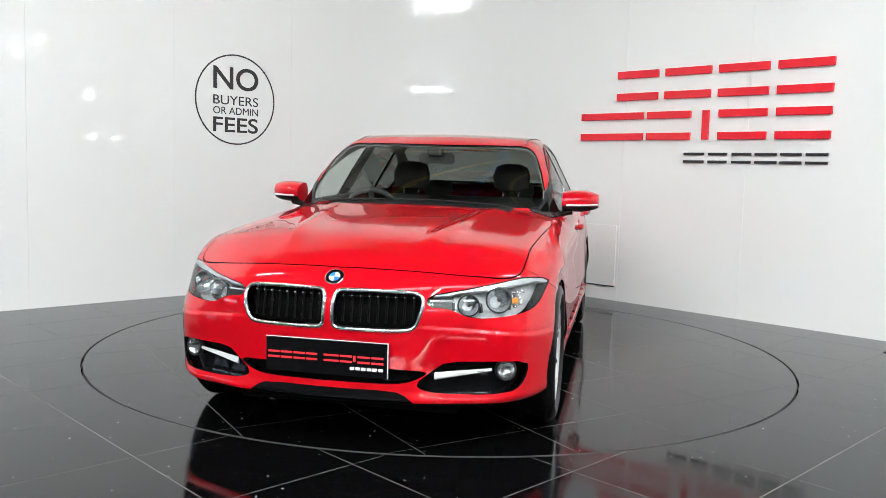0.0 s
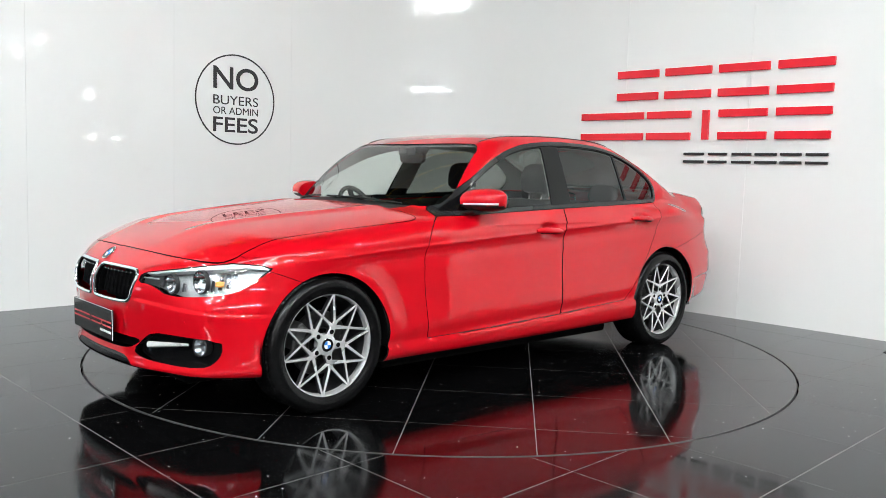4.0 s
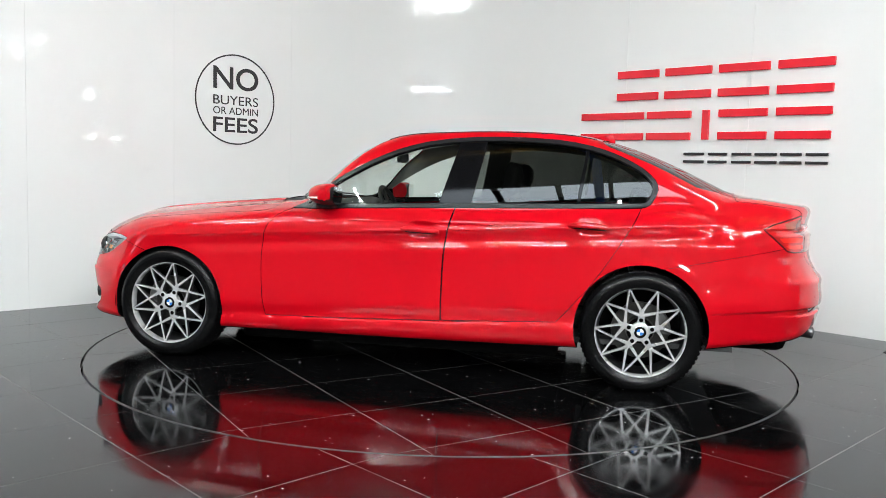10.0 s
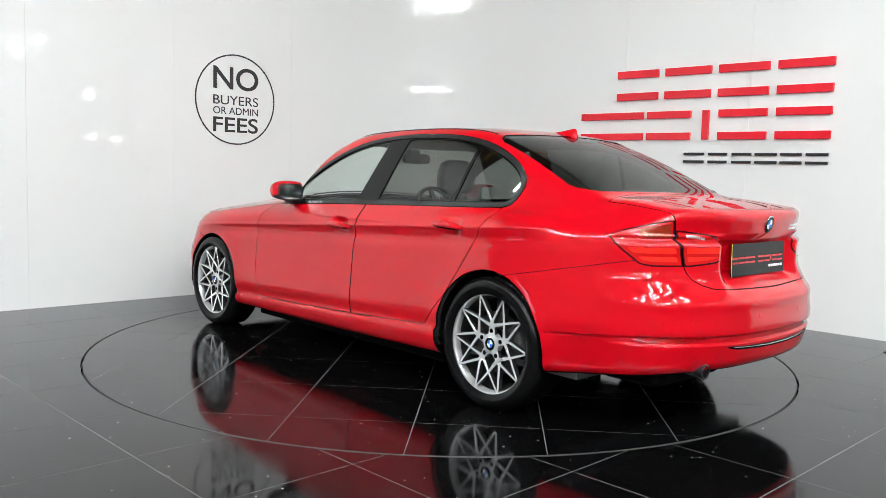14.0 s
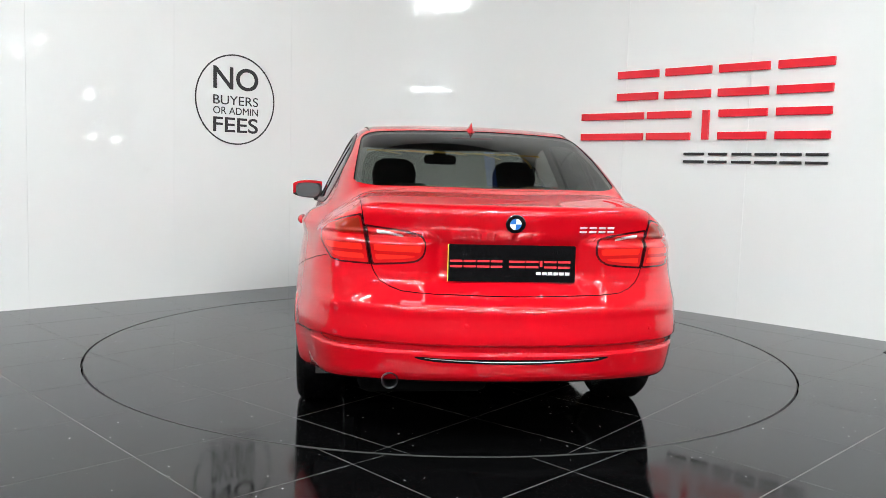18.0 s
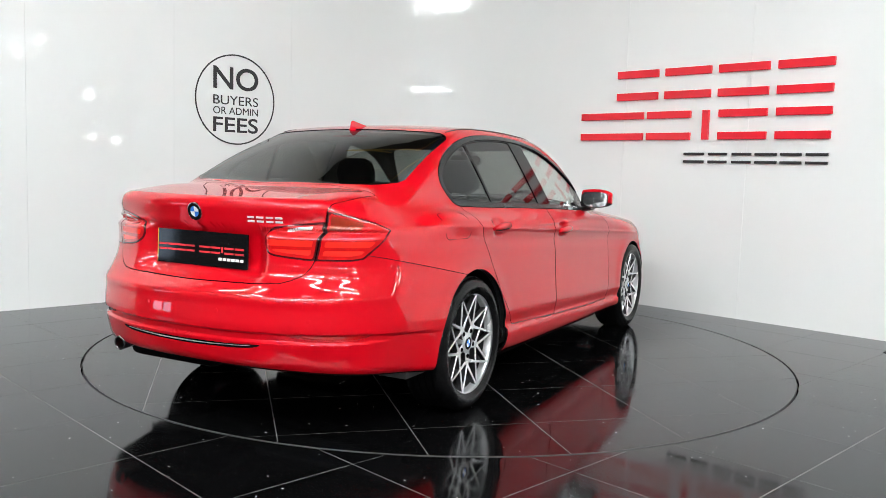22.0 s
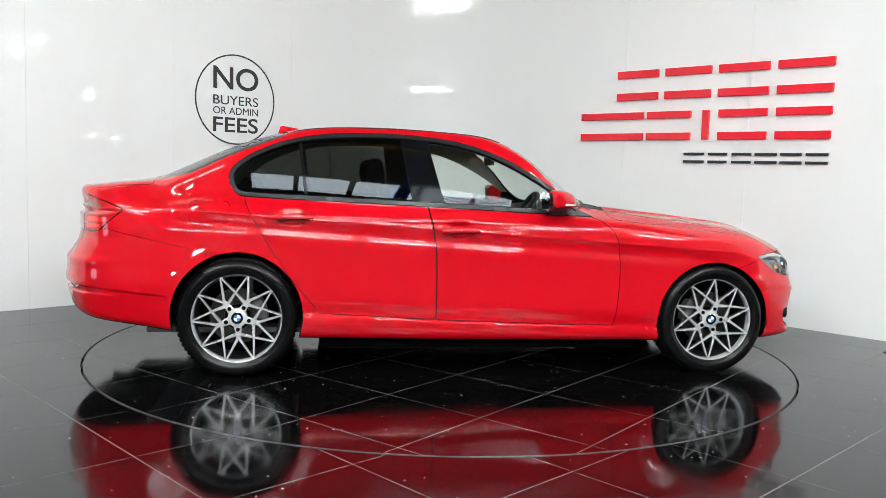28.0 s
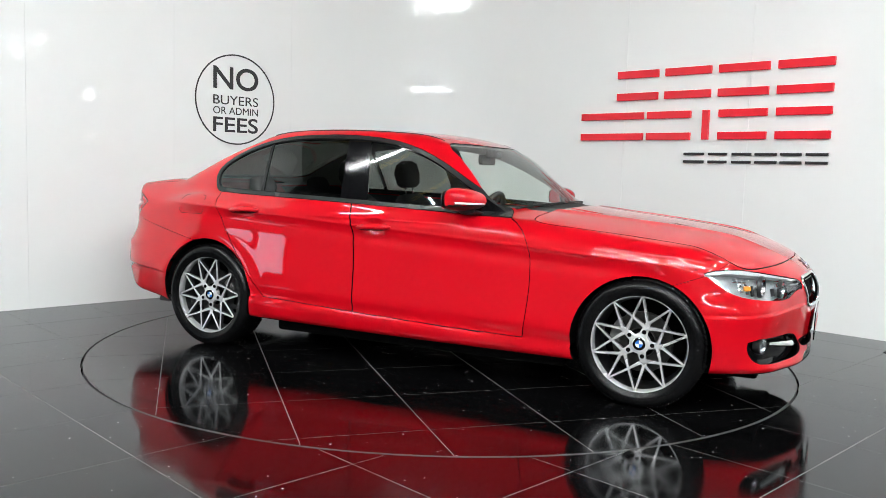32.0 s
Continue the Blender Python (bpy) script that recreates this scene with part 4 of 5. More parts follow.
def panel_mesh(name, k, labels, mat, parent, sides=(1, -1), lip=0.012, offset=0.0, label="", where=None, lip_mat=None):
    """The triangles with these names as one mesh, with edges turned inwards."""
    sel = np.isin(k.name, labels if isinstance(labels, (list, tuple)) else [labels])
    t = k.t[sel]
    if where is not None:
        t = t[where(k.v[t].mean(1))]
    used, inv = np.unique(t, return_inverse=True)
    t = inv.reshape(-1, 3)
    base = k.v[used]
    nrm = gradient(base)
    nrm[base[:, 1] < 1e-6, 1] = 0
    e = np.concatenate([t[:, [0, 1]], t[:, [1, 2]], t[:, [2, 0]]])
    key = np.sort(e, axis=1)
    _, first, cnt = np.unique(key, axis=0, return_index=True, return_counts=True)
    rim = e[first[cnt == 1]]
    rim = rim[~((base[rim[:, 0], 1] < 1e-6) & (base[rim[:, 1], 1] < 1e-6))]
    verts, norms, tris, count, slots = [], [], [], 0, []
    for s in sides:
        f = np.array([1, s, 1])
        v = (base + nrm * offset) * f
        verts.append(v)
        norms.append(nrm * f)
        tt = t if s > 0 else t[:, ::-1]
        tris.append(tt + count)
        slots.append(np.zeros(len(tt), int))
        count += len(v)
        if lip and len(rim):
            a, b = rim[:, 0], rim[:, 1]
            d = base[b] - base[a]
            out = np.cross(d, nrm[a])
            out /= np.maximum(np.linalg.norm(out, axis=1, keepdims=True), 1e-9)
            quad = np.stack([base[a] + nrm[a] * offset, base[b] + nrm[b] * offset, base[b] + nrm[b] * (offset - lip), base[a] + nrm[a] * (offset - lip)], 1)
            m = len(a)
            verts.append(quad.reshape(-1, 3) * f)
            norms.append(np.repeat(out, 4, 0) * f)
            i = np.arange(m) * 4
            q = np.concatenate([np.stack([i, i + 3, i + 1], -1), np.stack([i + 1, i + 3, i + 2], -1)])
            q = q if s > 0 else q[:, ::-1]
            tris.append(q + count)
            slots.append(np.full(len(q), 1 if lip_mat else 0))
            count += 4 * m
    v, n, t = np.concatenate(verts), np.concatenate(norms), np.concatenate(tris)
    me = bpy.data.meshes.new(name)
    me.vertices.add(len(v))
    me.vertices.foreach_set("co", v.astype(np.float32).ravel())
    me.loops.add(3 * len(t))
    me.loops.foreach_set("vertex_index", t.astype(np.int32).ravel())
    me.polygons.add(len(t))
    me.polygons.foreach_set("loop_start", np.arange(0, 3 * len(t), 3, dtype=np.int32))
    me.polygons.foreach_set("loop_total", np.full(len(t), 3, dtype=np.int32))
    me.materials.append(mat)
    if lip_mat:
        me.materials.append(lip_mat)
    me.polygons.foreach_set("material_index", np.concatenate(slots).astype(np.int32))
    me.polygons.foreach_set("use_smooth", np.ones(len(t), bool))
    me.update(calc_edges=True)
    me.normals_split_custom_set_from_vertices(n.astype(np.float32))
    ob = new(name, me)
    ob.parent = parent
    if label:
        tagged(ob, label)
    return ob


def skin_at(x=None, y=None, z=None, start=(0, 0, 0.6)):
    """A point on the skin: two coordinates are given, the third is found from outside."""
    given = [x, y, z]
    free = given.index(None)
    s = np.linspace(3.0, 0.0, 1500) * (-1 if (free == 0 and start[0] < 0) else 1)
    p = np.tile([0.0 if g is None else g for g in given], (1500, 1)).astype(float)
    p[:, free] = s
    i = int(np.argmax(form(p) > 0))
    q = settle(p[i][None], 4)[0]
    return Vector(q), Vector(gradient(q[None])[0])


def frame_on_skin(p, n, up=(0, 0, 1), lift=0.0):
    """A pose on the skin: z out of it, y up along it."""
    n = n.normalized()
    x = Vector(up).cross(n).normalized()
    y = n.cross(x)
    m = Matrix(((x.x, y.x, n.x, 0), (x.y, y.y, n.y, 0), (x.z, y.z, n.z, 0), (0, 0, 0, 1)))
    q = p + n * lift
    m.translation = q
    return m


# ------------------------------------------------------------------ wheels
def spoke(bm, a, b, wa, wb, ya, yb, depth):
    """A bar of the rim between two points of its face, wide in the face and deep behind it."""
    a, b = Vector(a), Vector(b)
    d = (b - a).normalized()
    s = Vector((-d.y, d.x))
    rows = []
    for p, w, y in ((a, wa, ya), (b, wb, yb)):
        rows.append([bm.verts.new((p.x + s.x * u, y + v, p.y + s.y * u)) for u, v in ((-w, -0.003), (-w * 0.75, 0.0), (w * 0.75, 0.0), (w, -0.003), (w * 0.8, -depth), (-w * 0.8, -depth))])
    for i in range(6):
        f = bm.faces.new((rows[0][i], rows[0][(i + 1) % 6], rows[1][(i + 1) % 6], rows[1][i]))
        f.material_index = 1 if i in (3, 4, 5) else 0
    bm.faces.new(rows[0][::-1])
    bm.faces.new(rows[1])


def roundel(name, radius, parent, at, depth=0.004):
    """A round enamel badge: dark ring, chrome edge, blue and white quarters."""
    ob = part(name, ring_solid([(0.0, 0.0), (radius, 0.0), (radius, depth), (radius * 0.93, depth * 1.3), (radius * 0.92, depth)], 40), CHROME, parent, "round enamel badge with a chrome edge", True, at)
    part("badge_ring", ring_solid([(radius * 0.925, depth), (radius * 0.60, depth * 1.2), (radius * 0.58, depth)], 40), BLACK_GLOSS, ob)
    for i in range(4):
        bm = bmesh.new()
        c = bm.verts.new((0, 0, depth * 1.15))
        arc = [bm.verts.new((radius * 0.575 * math.cos(radians(90 * i + 15 * j)), radius * 0.575 * math.sin(radians(90 * i + 15 * j)), depth * 1.1)) for j in range(7)]
        for j in range(6):
            bm.faces.new((c, arc[j], arc[j + 1]))
        part("badge_quarter", bm, BLUE_ENAMEL if i % 2 else WHITE_PLAIN, ob)
    return ob


def build_wheel(car, xc, side, tyre_w, phase):
    """A lattice-spoked alloy wheel; in its own space y points outwards."""
    m = pose(xc, 0.775 * side, 0.331, 0, 0, 0 if side > 0 else 180)
    R0 = 0.257
    def at(r, deg):
        return (R0 * r * math.cos(radians(deg)), R0 * r * math.sin(radians(deg)))
    lip = ring_solid([(R0 * 0.925, 0.060), (R0 * 0.932, 0.090), (R0 * 0.950, 0.097), (R0 * 1.0, 0.1005), (R0 * 1.02, 0.099), (R0 * 1.03, 0.090), (R0 * 1.0, 0.085)], 96, axis="y")
    wheel = part("wheel", lip, RIM, car, "machined grey alloy wheel with crossing lattice spokes", True, m)
    hub = ring_solid([(0.028, 0.045), (0.028, 0.083), (0.046, 0.084), (0.052, 0.080), (0.054, 0.045)], 60, axis="y")
    part("wheel_hub", hub, RIM, wheel, "", True)
    for i in range(5):
        a = phase + 72 * i
        pa = at(0.555, a)
        for s in (1, -1):
            tip, pb = at(0.965, a + 18 * s), at(0.43, a + 36 * s)
            bars = [(pa, tip, 0.0062, 0.0050, 0.088, 0.097), (pb, tip, 0.0078, 0.0050, 0.083, 0.097), (pa, at(0.36, a + 31 * s), 0.0062, 0.0100, 0.0882, 0.0832)]
            if s > 0:
                bars.append((at(0.46, a + 36 * s), at(0.15, a + 36 * s), 0.0125, 0.023, 0.0834, 0.082))
            for p, q, w0, w1, y0, y1 in bars:
                bm = bmesh.new()
                spoke(bm, p, q, w0, w1, y0, y1, 0.028)
                bmesh.ops.recalc_face_normals(bm, faces=bm.faces)
                part("spoke", bm, [RIM, RIM_DARK], wheel)
    w = tyre_w / 2
    prof = [(0.248, w - 0.012), (0.262, w - 0.006), (0.272, w + 0.001), (0.287, w + 0.004), (0.302, w), (0.316, w - 0.008), (0.3255, w - 0.020), (0.329, w - 0.034)]
    for g in (0.058, 0.020, -0.020, -0.058):
        prof += [(0.331, g + 0.007), (0.324, g + 0.005), (0.324, g - 0.005), (0.331, g - 0.007)]
    prof += [(0.329, -w + 0.034), (0.318, -w + 0.012), (0.30, -w), (0.27, -w), (0.243, -w + 0.012)]
    tyre = part("tyre", ring_solid(prof[::-1], 96, axis="y"), RUBBER, wheel, "black low-profile tyre", True)
    bm = bmesh.new()
    for i in range(72):
        for s in (1, -1):
            a = radians(5 * i + (2.5 if s > 0 else 0))
            q = Matrix.Rotation(-a, 4, "Y") @ pose(0.3277, s * (w - 0.040), 0, 0, 0, 0)
            add_box(bm, -0.0035, 0.0035, -0.010, 0.010, -0.0095, 0.0095, 0, q @ pose(0, 0, 0, 0, 0, -28 * s))
    tagged(part("tread_block", bm, RUBBER, wheel), kind="stuff")
    part("rim_barrel", ring_solid([(R0 * 0.96, 0.088), (R0 * 0.93, 0.06), (R0 * 0.88, 0.02), (R0 * 0.88, -0.09), (R0 * 0.98, -0.1)], 72, axis="y"), RIM_DARK, wheel, "dark inner barrel of the rim", True)
    part("brake_disc", ring_solid([(0.055, 0.035), (0.075, 0.035), (0.078, 0.022), (0.156, 0.022), (0.158, 0.010), (0.158, 0.0), (0.05, 0.0)], 60, axis="y"), DISC, wheel, "grey steel brake disc", True)
    part("brake_hub", ring_solid([(0.0, 0.05), (0.06, 0.05), (0.07, 0.035), (0.07, -0.1), (0.24, -0.1), (0.24, -0.102), (0.0, -0.102)], 40, axis="y"), GAP, wheel)
    bm = ring_solid([(0.108, 0.040), (0.112, 0.046), (0.160, 0.046), (0.166, 0.038), (0.166, -0.02), (0.108, -0.02), (0.108, 0.040)], 12, axis="y", start=(-4 if xc > 0 else 136), sweep=48)
    part("brake_caliper", bm, CALIPER, wheel)
    # dark discs stand in for the shaded bolt holes of the hub
    for i in range(5):
        a = radians(phase + 36 + 72 * i)
        bm = ring_solid([(0.0, 0.0838), (0.0070, 0.0838), (0.0098, 0.0845), (0.0112, 0.0835), (0.0115, 0.080)], 16, axis="y")
        part("bolt_hole", bm, GAP, wheel, "", True, pose(0.066 * math.cos(a), 0.0005, 0.066 * math.sin(a)))
    roundel("hub_cap", 0.033, wheel, Matrix(((1, 0, 0, 0), (0, 0, 1, 0.083), (0, -1, 0, 0), (0, 0, 0, 1))) @ pose(0, 0, 0), 0.005)
    return wheel


def build_car():
    car = tagged(new("car"), "glossy red four-door saloon car with dark lattice alloy wheels", "car")
    k = Skin()
    cut_panels(k)
    # dark instead of red panel edges put the joints' shade into the colour
    panel_mesh("body_shell", k, "rest", RED, car, label="glossy red painted body shell with roof and wings", lip_mat=GAP)
    panel_mesh("bonnet", k, "bonnet", RED, car, lip_mat=GAP)
    panel_mesh("boot_lid", k, "boot_lid", RED, car, lip_mat=GAP)
    panel_mesh("front_bumper", k, "front_bumper", RED, car, lip_mat=GAP)
    panel_mesh("rear_bumper", k, "rear_bumper", RED, car, lip_mat=GAP)
    panel_mesh("cowl", k, "cowl", BLACK_TRIM, car, offset=-0.006, label="black plastic cowl below the windscreen")
    panel_mesh("underbody", k, "belly", GAP, car, lip=0, label="black underside")
    panel_mesh("windscreen", k, "windscreen", GLASS, car, lip=0.006, offset=-0.003, label="clear curved windscreen")
    panel_mesh("rear_window", k, "rear_window", TINT, car, lip=0.006, offset=-0.003, label="dark tinted rear window")
    for s in (1, -1):
        door = panel_mesh("door", k, "front_door", RED, car, (s,), label="closed red front door", lip_mat=GAP)
        panel_mesh("window_pane", k, "front_pane", GLASS, door, (s,), 0.005, -0.006, "clear side glass")
        rear = panel_mesh("door", k, "rear_door", RED, car, (s,), label="closed red rear door", lip_mat=GAP)
        panel_mesh("window_pane", k, "rear_pane", TINT, rear, (s,), 0.005, -0.006, "dark tinted side glass")
        panel_mesh("quarter_window", k, "quarter_pane", TINT, rear, (s,), 0.005, -0.006, "dark tinted quarter glass")
        panel_mesh("window_trim", k, "window_trim", DARK_TRIM, car, (s,), 0.01, 0.003, "satin dark strip round the side windows")
        panel_mesh("window_frame", k, "window_frame", BLACK_GLOSS, car, (s,), 0.01, -0.002, "gloss black window frame and pillar")
        head_light(car, k, s)
        tail_light(car, k, s)
        kidney(car, k, s)
        fog_lamp(car, k, s)
        panel_mesh("reflector", k, "reflector", TAIL_RED, car, (s,), 0.004, -0.004, "red rear reflector")
        door_handle(door, -0.158, 0.838, s)
        door_handle(rear, -1.105, 0.893, s)
        wing_mirror(car, s)
        wheel_well(car, 1.405, 0.322, s)
        wheel_well(car, -1.403, 0.343, s)
        build_wheel(car, 1.405, s, 0.225, 78 if s > 0 else 2)
        build_wheel(car, -1.405, s, 0.235, 56 if s > 0 else 86)
    panel_mesh("air_intake", k, "intake", GAP, car, lip=0.04, offset=-0.035, label="black lower air intake", lip_mat=BLACK_TRIM)
    panel_mesh("front_lip", k, "front_lip", BLACK_GLOSS, car, lip=0.006, offset=-0.004, label="gloss black strip of the front spoiler")
    panel_mesh("rear_insert", k, "rear_insert", BLACK_GLOSS, car, lip=0.006, offset=-0.005, label="gloss black strip in the rear bumper")
    # a thin pale bar stands in for the gleam on the black insert
    line = [(skin_at(None, abs(y), 0.4195 + 0.012 * (y / 0.4) ** 2, start=(-1, 0, 0))[0], y) for y in np.linspace(-0.36, 0.36, 21)]
    part("insert_gleam", tube([(q.x + 0.001, float(y), q.z) for q, y in line], [0.0007 + 0.0013 * (1 - abs(i - 10) / 10) for i in range(21)], 8), LAMP_BROW, car, "thin pale bar drawn as the gleam on the rear insert", True)
    part("undertray", box(-0.95, 0.98, -0.74, 0.74, 0.130, 0.21, 0.02), GAP, car, "flat black undertray")
    part("engine_tray", box(0.985, 1.95, -0.50, 0.50, 0.14, 0.21, 0.02), GAP, car, "flat black tray under the engine")
    part("rear_axle", box(-1.62, -1.10, -0.60, 0.60, 0.17, 0.27, 0.03), GAP, car, "black rear axle carrier")
    part("rear_silencer", box(-2.22, -1.86, 0.05, 0.62, 0.225, 0.36, 0.05), GAP, car, "dark rear silencer box")
    number_plate(car, 1)
    number_plate(car, -1)
    trim_bits(car)
    cabin(car, k)
    return car


def head_light(car, k, s):
    lens = panel_mesh("headlight", k, ["headlight", "headlight_brow"], LENS, car, (s,), 0.0, 0.0, "clear headlight lens")
    panel_mesh("bezel", k, ["headlight", "headlight_brow"], LAMP_GREY, lens, (s,), 0.0, -0.054, "bright silver inner bezel", where=lambda p: p[:, 1] > 0.49)
    panel_mesh("inner_bezel", k, ["headlight", "headlight_brow"], LAMP_DARK, lens, (s,), 0.0, -0.030, "dark inner end of the lamp", where=lambda p: p[:, 1] <= 0.50)
    # chrome brow along the upper edge
    panel_mesh("brow", k, "headlight_brow", LAMP_BROW, lens, (s,), 0.03, -0.004, "satin silver brow")
    for y, z, r in ((0.560, 0.632, 0.042), (0.672, 0.648, 0.050)):
        p, n = skin_at(None, y, z)
        q = p - Vector((0.050, 0.012, 0))
        q.y *= s
        d = Vector((1, 0.12 * s, 0)).normalized()
        m = frame_on_skin(q, d)
        part("reflector_bowl", ring_solid([(r, 0.030), (r * 0.96, 0.034), (r * 0.90, 0.026), (r * 0.72, 0.006), (r * 0.4, -0.010), (0.0, -0.014)], 40), LAMP_BACK, lens, "silver lamp bowl", True, m)
        part("bowl_rim", ring_solid([(r * 0.98, 0.033), (r * 1.03, 0.0355), (r * 1.10, 0.033), (r * 1.12, 0.015)], 40), LAMP_DARK, lens, "", True, m)
        part("bulb", ring_solid([(0.0, 0.022), (0.008, 0.018), (0.011, 0.008), (0.009, -0.012)], 20), CHROME, lens, "", True, m)
    for y, z in ((0.735, 0.69), (0.755, 0.69), (0.775, 0.69), (0.742, 0.668), (0.764, 0.668), (0.748, 0.630), (0.77, 0.640)):
        p, n = skin_at(None, y, z)
        q = p - n * 0.038
        part("lamp_facet", box(-0.010, 0.010, -0.010, 0.010, -0.004, 0.004, 0.003), LAMP_BACK, lens, "", False, frame_on_skin(Vector((q.x, q.y * s, q.z)), Vector((n.x, n.y * s, n.z + 0.35))))
    # dark fins between and beside the bowls
    for y, z, h in ((0.615, 0.628, 0.020), (0.505, 0.640, 0.016), (0.722, 0.640, 0.026)):
        p, n = skin_at(None, y, z)
        q = p - n * 0.036
        part("lamp_fin", box(-0.006, 0.006, -h, h, -0.010, 0.008, 0.003), LAMP_DARK, lens, "", False, frame_on_skin(Vector((q.x, q.y * s, q.z)), Vector((n.x, n.y * s, n.z))))
    # chrome bar at the dark inner end
    line = [(skin_at(None, y, 0.651)[0], y) for y in (0.405, 0.43, 0.46, 0.49)]
    part("chrome_bar", tube([(a.x - 0.014, y * s, 0.651) for a, y in line], 0.0032, 8), LAMP_BROW, lens, "", True)
    p, n = skin_at(None, 0.742, 0.652)
    q = p - n * 0.033
    q.y *= s
    part("indicator", box(-0.020, 0.020, -0.012, 0.012, -0.004, 0.004, 0.003), AMBER, lens, "amber indicator", False, frame_on_skin(q, Vector((n.x, n.y * s, n.z))))


def tail_light(car, k, s):
    lamp = panel_mesh("tail_light", k, "tail_light_outer", TAIL_SMOKE, car, (s,), 0.012, 0.001, "glossy red tail lamp with a smoked edge")
    inner = panel_mesh("tail_light", k, "tail_light_inner", TAIL_SMOKE, car, (s,), 0.012, 0.001, "glossy red tail lamp on the boot lid")
    panel_mesh("lamp_lens", k, "glow_outer", TAIL_RED, lamp, (s,), 0.006, 0.001, "glossy red lens")
    panel_mesh("lamp_lens", k, "glow_inner", TAIL_RED, inner, (s,), 0.006, 0.001, "glossy red lens")
    panel_mesh("light_bar", k, "bar_outer", TAIL_BRIGHT, lamp, (s,), 0.002, 0.0005, "bright orange-red light bar")
    panel_mesh("light_bar", k, "bar_inner", TAIL_BRIGHT, inner, (s,), 0.002, 0.0005, "bright orange-red light bar")
    panel_mesh("reversing_lamp", k, "clear_inner", TAIL_CLEAR, inner, (s,), 0.002, 0.0005, "clear reversing lamp")
    panel_mesh("indicator", k, "amber_outer", TAIL_AMBER, lamp, (s,), 0.002, 0.0005, "amber indicator")


def kidney(car, k, s):
    back = panel_mesh("kidney_grille", k, "grille", GAP, car, (s,), 0.05, -0.05, "black grille with a chrome surround", lip_mat=GRILLE)
    pts = KIDNEY
    q = np.array(pts)
    for _ in range(3):
        n = np.roll(q, -1, 0)
        q = np.stack([0.75 * q + 0.25 * n, 0.25 * q + 0.75 * n], 1).reshape(-1, 2)
    line = []
    for y, z in q:
        p, n = skin_at(None, float(y), float(z))
        line.append(Vector((p.x + 0.002, p.y * s, p.z)))
    part("chrome_surround", tube(line, 0.0085, 10, True), CHROME, back, "chrome frame", True)
    for i in range(9):
        y = 0.052 + 0.036 * i
        a = skin_at(None, y, 0.668)[0]
        b = skin_at(None, y, 0.553)[0]
        bm = tube([(a.x - 0.026, y * s, a.z), ((a.x + b.x) / 2 - 0.030, y * s, 0.61), (b.x - 0.034, y * s, b.z)], 0.0050, 8)
        part("grille_slat", bm, GRILLE, back, "", True)
        # small pale beads stand in for the highlights near the slat tops
        part("slat_glint", ring_solid([(0.0, 0.0028), (0.002, 0.002), (0.0028, 0.0), (0.002, -0.002), (0.0, -0.0028)], 10), LAMP_BROW, back, "", True, pose(skin_at(None, y, 0.662)[0].x - 0.013, y * s, 0.662))


def fog_lamp(car, k, s):
    rec = panel_mesh("fog_recess", k, "fog_recess", BLACK_GLOSS, car, (s,), 0.045, -0.04, "black recess of the fog lamp", lip_mat=BLACK_GLOSS)
    p, n = skin_at(None, 0.705, 0.362)
    d = Vector((1, 0.35 * s, 0)).normalized()
    m = frame_on_skin(Vector((p.x - 0.018, p.y * s, p.z)), d)
    ring = part("fog_lamp", ring_solid([(0.045, -0.03), (0.045, 0.004), (0.041, 0.008), (0.036, 0.006)], 40), BLACK_TRIM, rec, "round fog lamp", True, m)
    part("fog_reflector", ring_solid([(0.036, 0.004), (0.028, -0.010), (0.012, -0.020), (0.0, -0.022)], 32), LAMP_BACK, ring, "", True)
    part("fog_lens", ring_solid([(0.037, 0.004), (0.024, 0.010), (0.0, 0.013)], 32), LENS, ring, "", True)
    line = []
    for i in range(9):
        f = i / 8
        y, z = 0.43 + 0.22 * f, 0.342 + 0.024 * f
        q = skin_at(None, y, z)[0]
        line.append((q.x - 0.008, q.y * s, q.z))
    bm = bmesh.new()
    rows = []
    for i, (x, y, z) in enumerate(line):
        h = 0.016 - 0.010 * i / 8
        rows.append([bm.verts.new((x - 0.008, y, z + h)), bm.verts.new((x, y, z + h * 0.4)), bm.verts.new((x, y, z - h * 0.6)), bm.verts.new((x - 0.012, y, z - h))])
    for a, b in zip(rows, rows[1:]):
        for j in range(4):
            bm.faces.new((a[j], b[j], b[(j + 1) % 4], a[(j + 1) % 4]))
    bm.faces.new(rows[0])
    bm.faces.new(rows[-1][::-1])
    bmesh.ops.recalc_face_normals(bm, faces=bm.faces)
    part("silver_blade", bm, SILVER, rec, "satin silver trim blade", True)


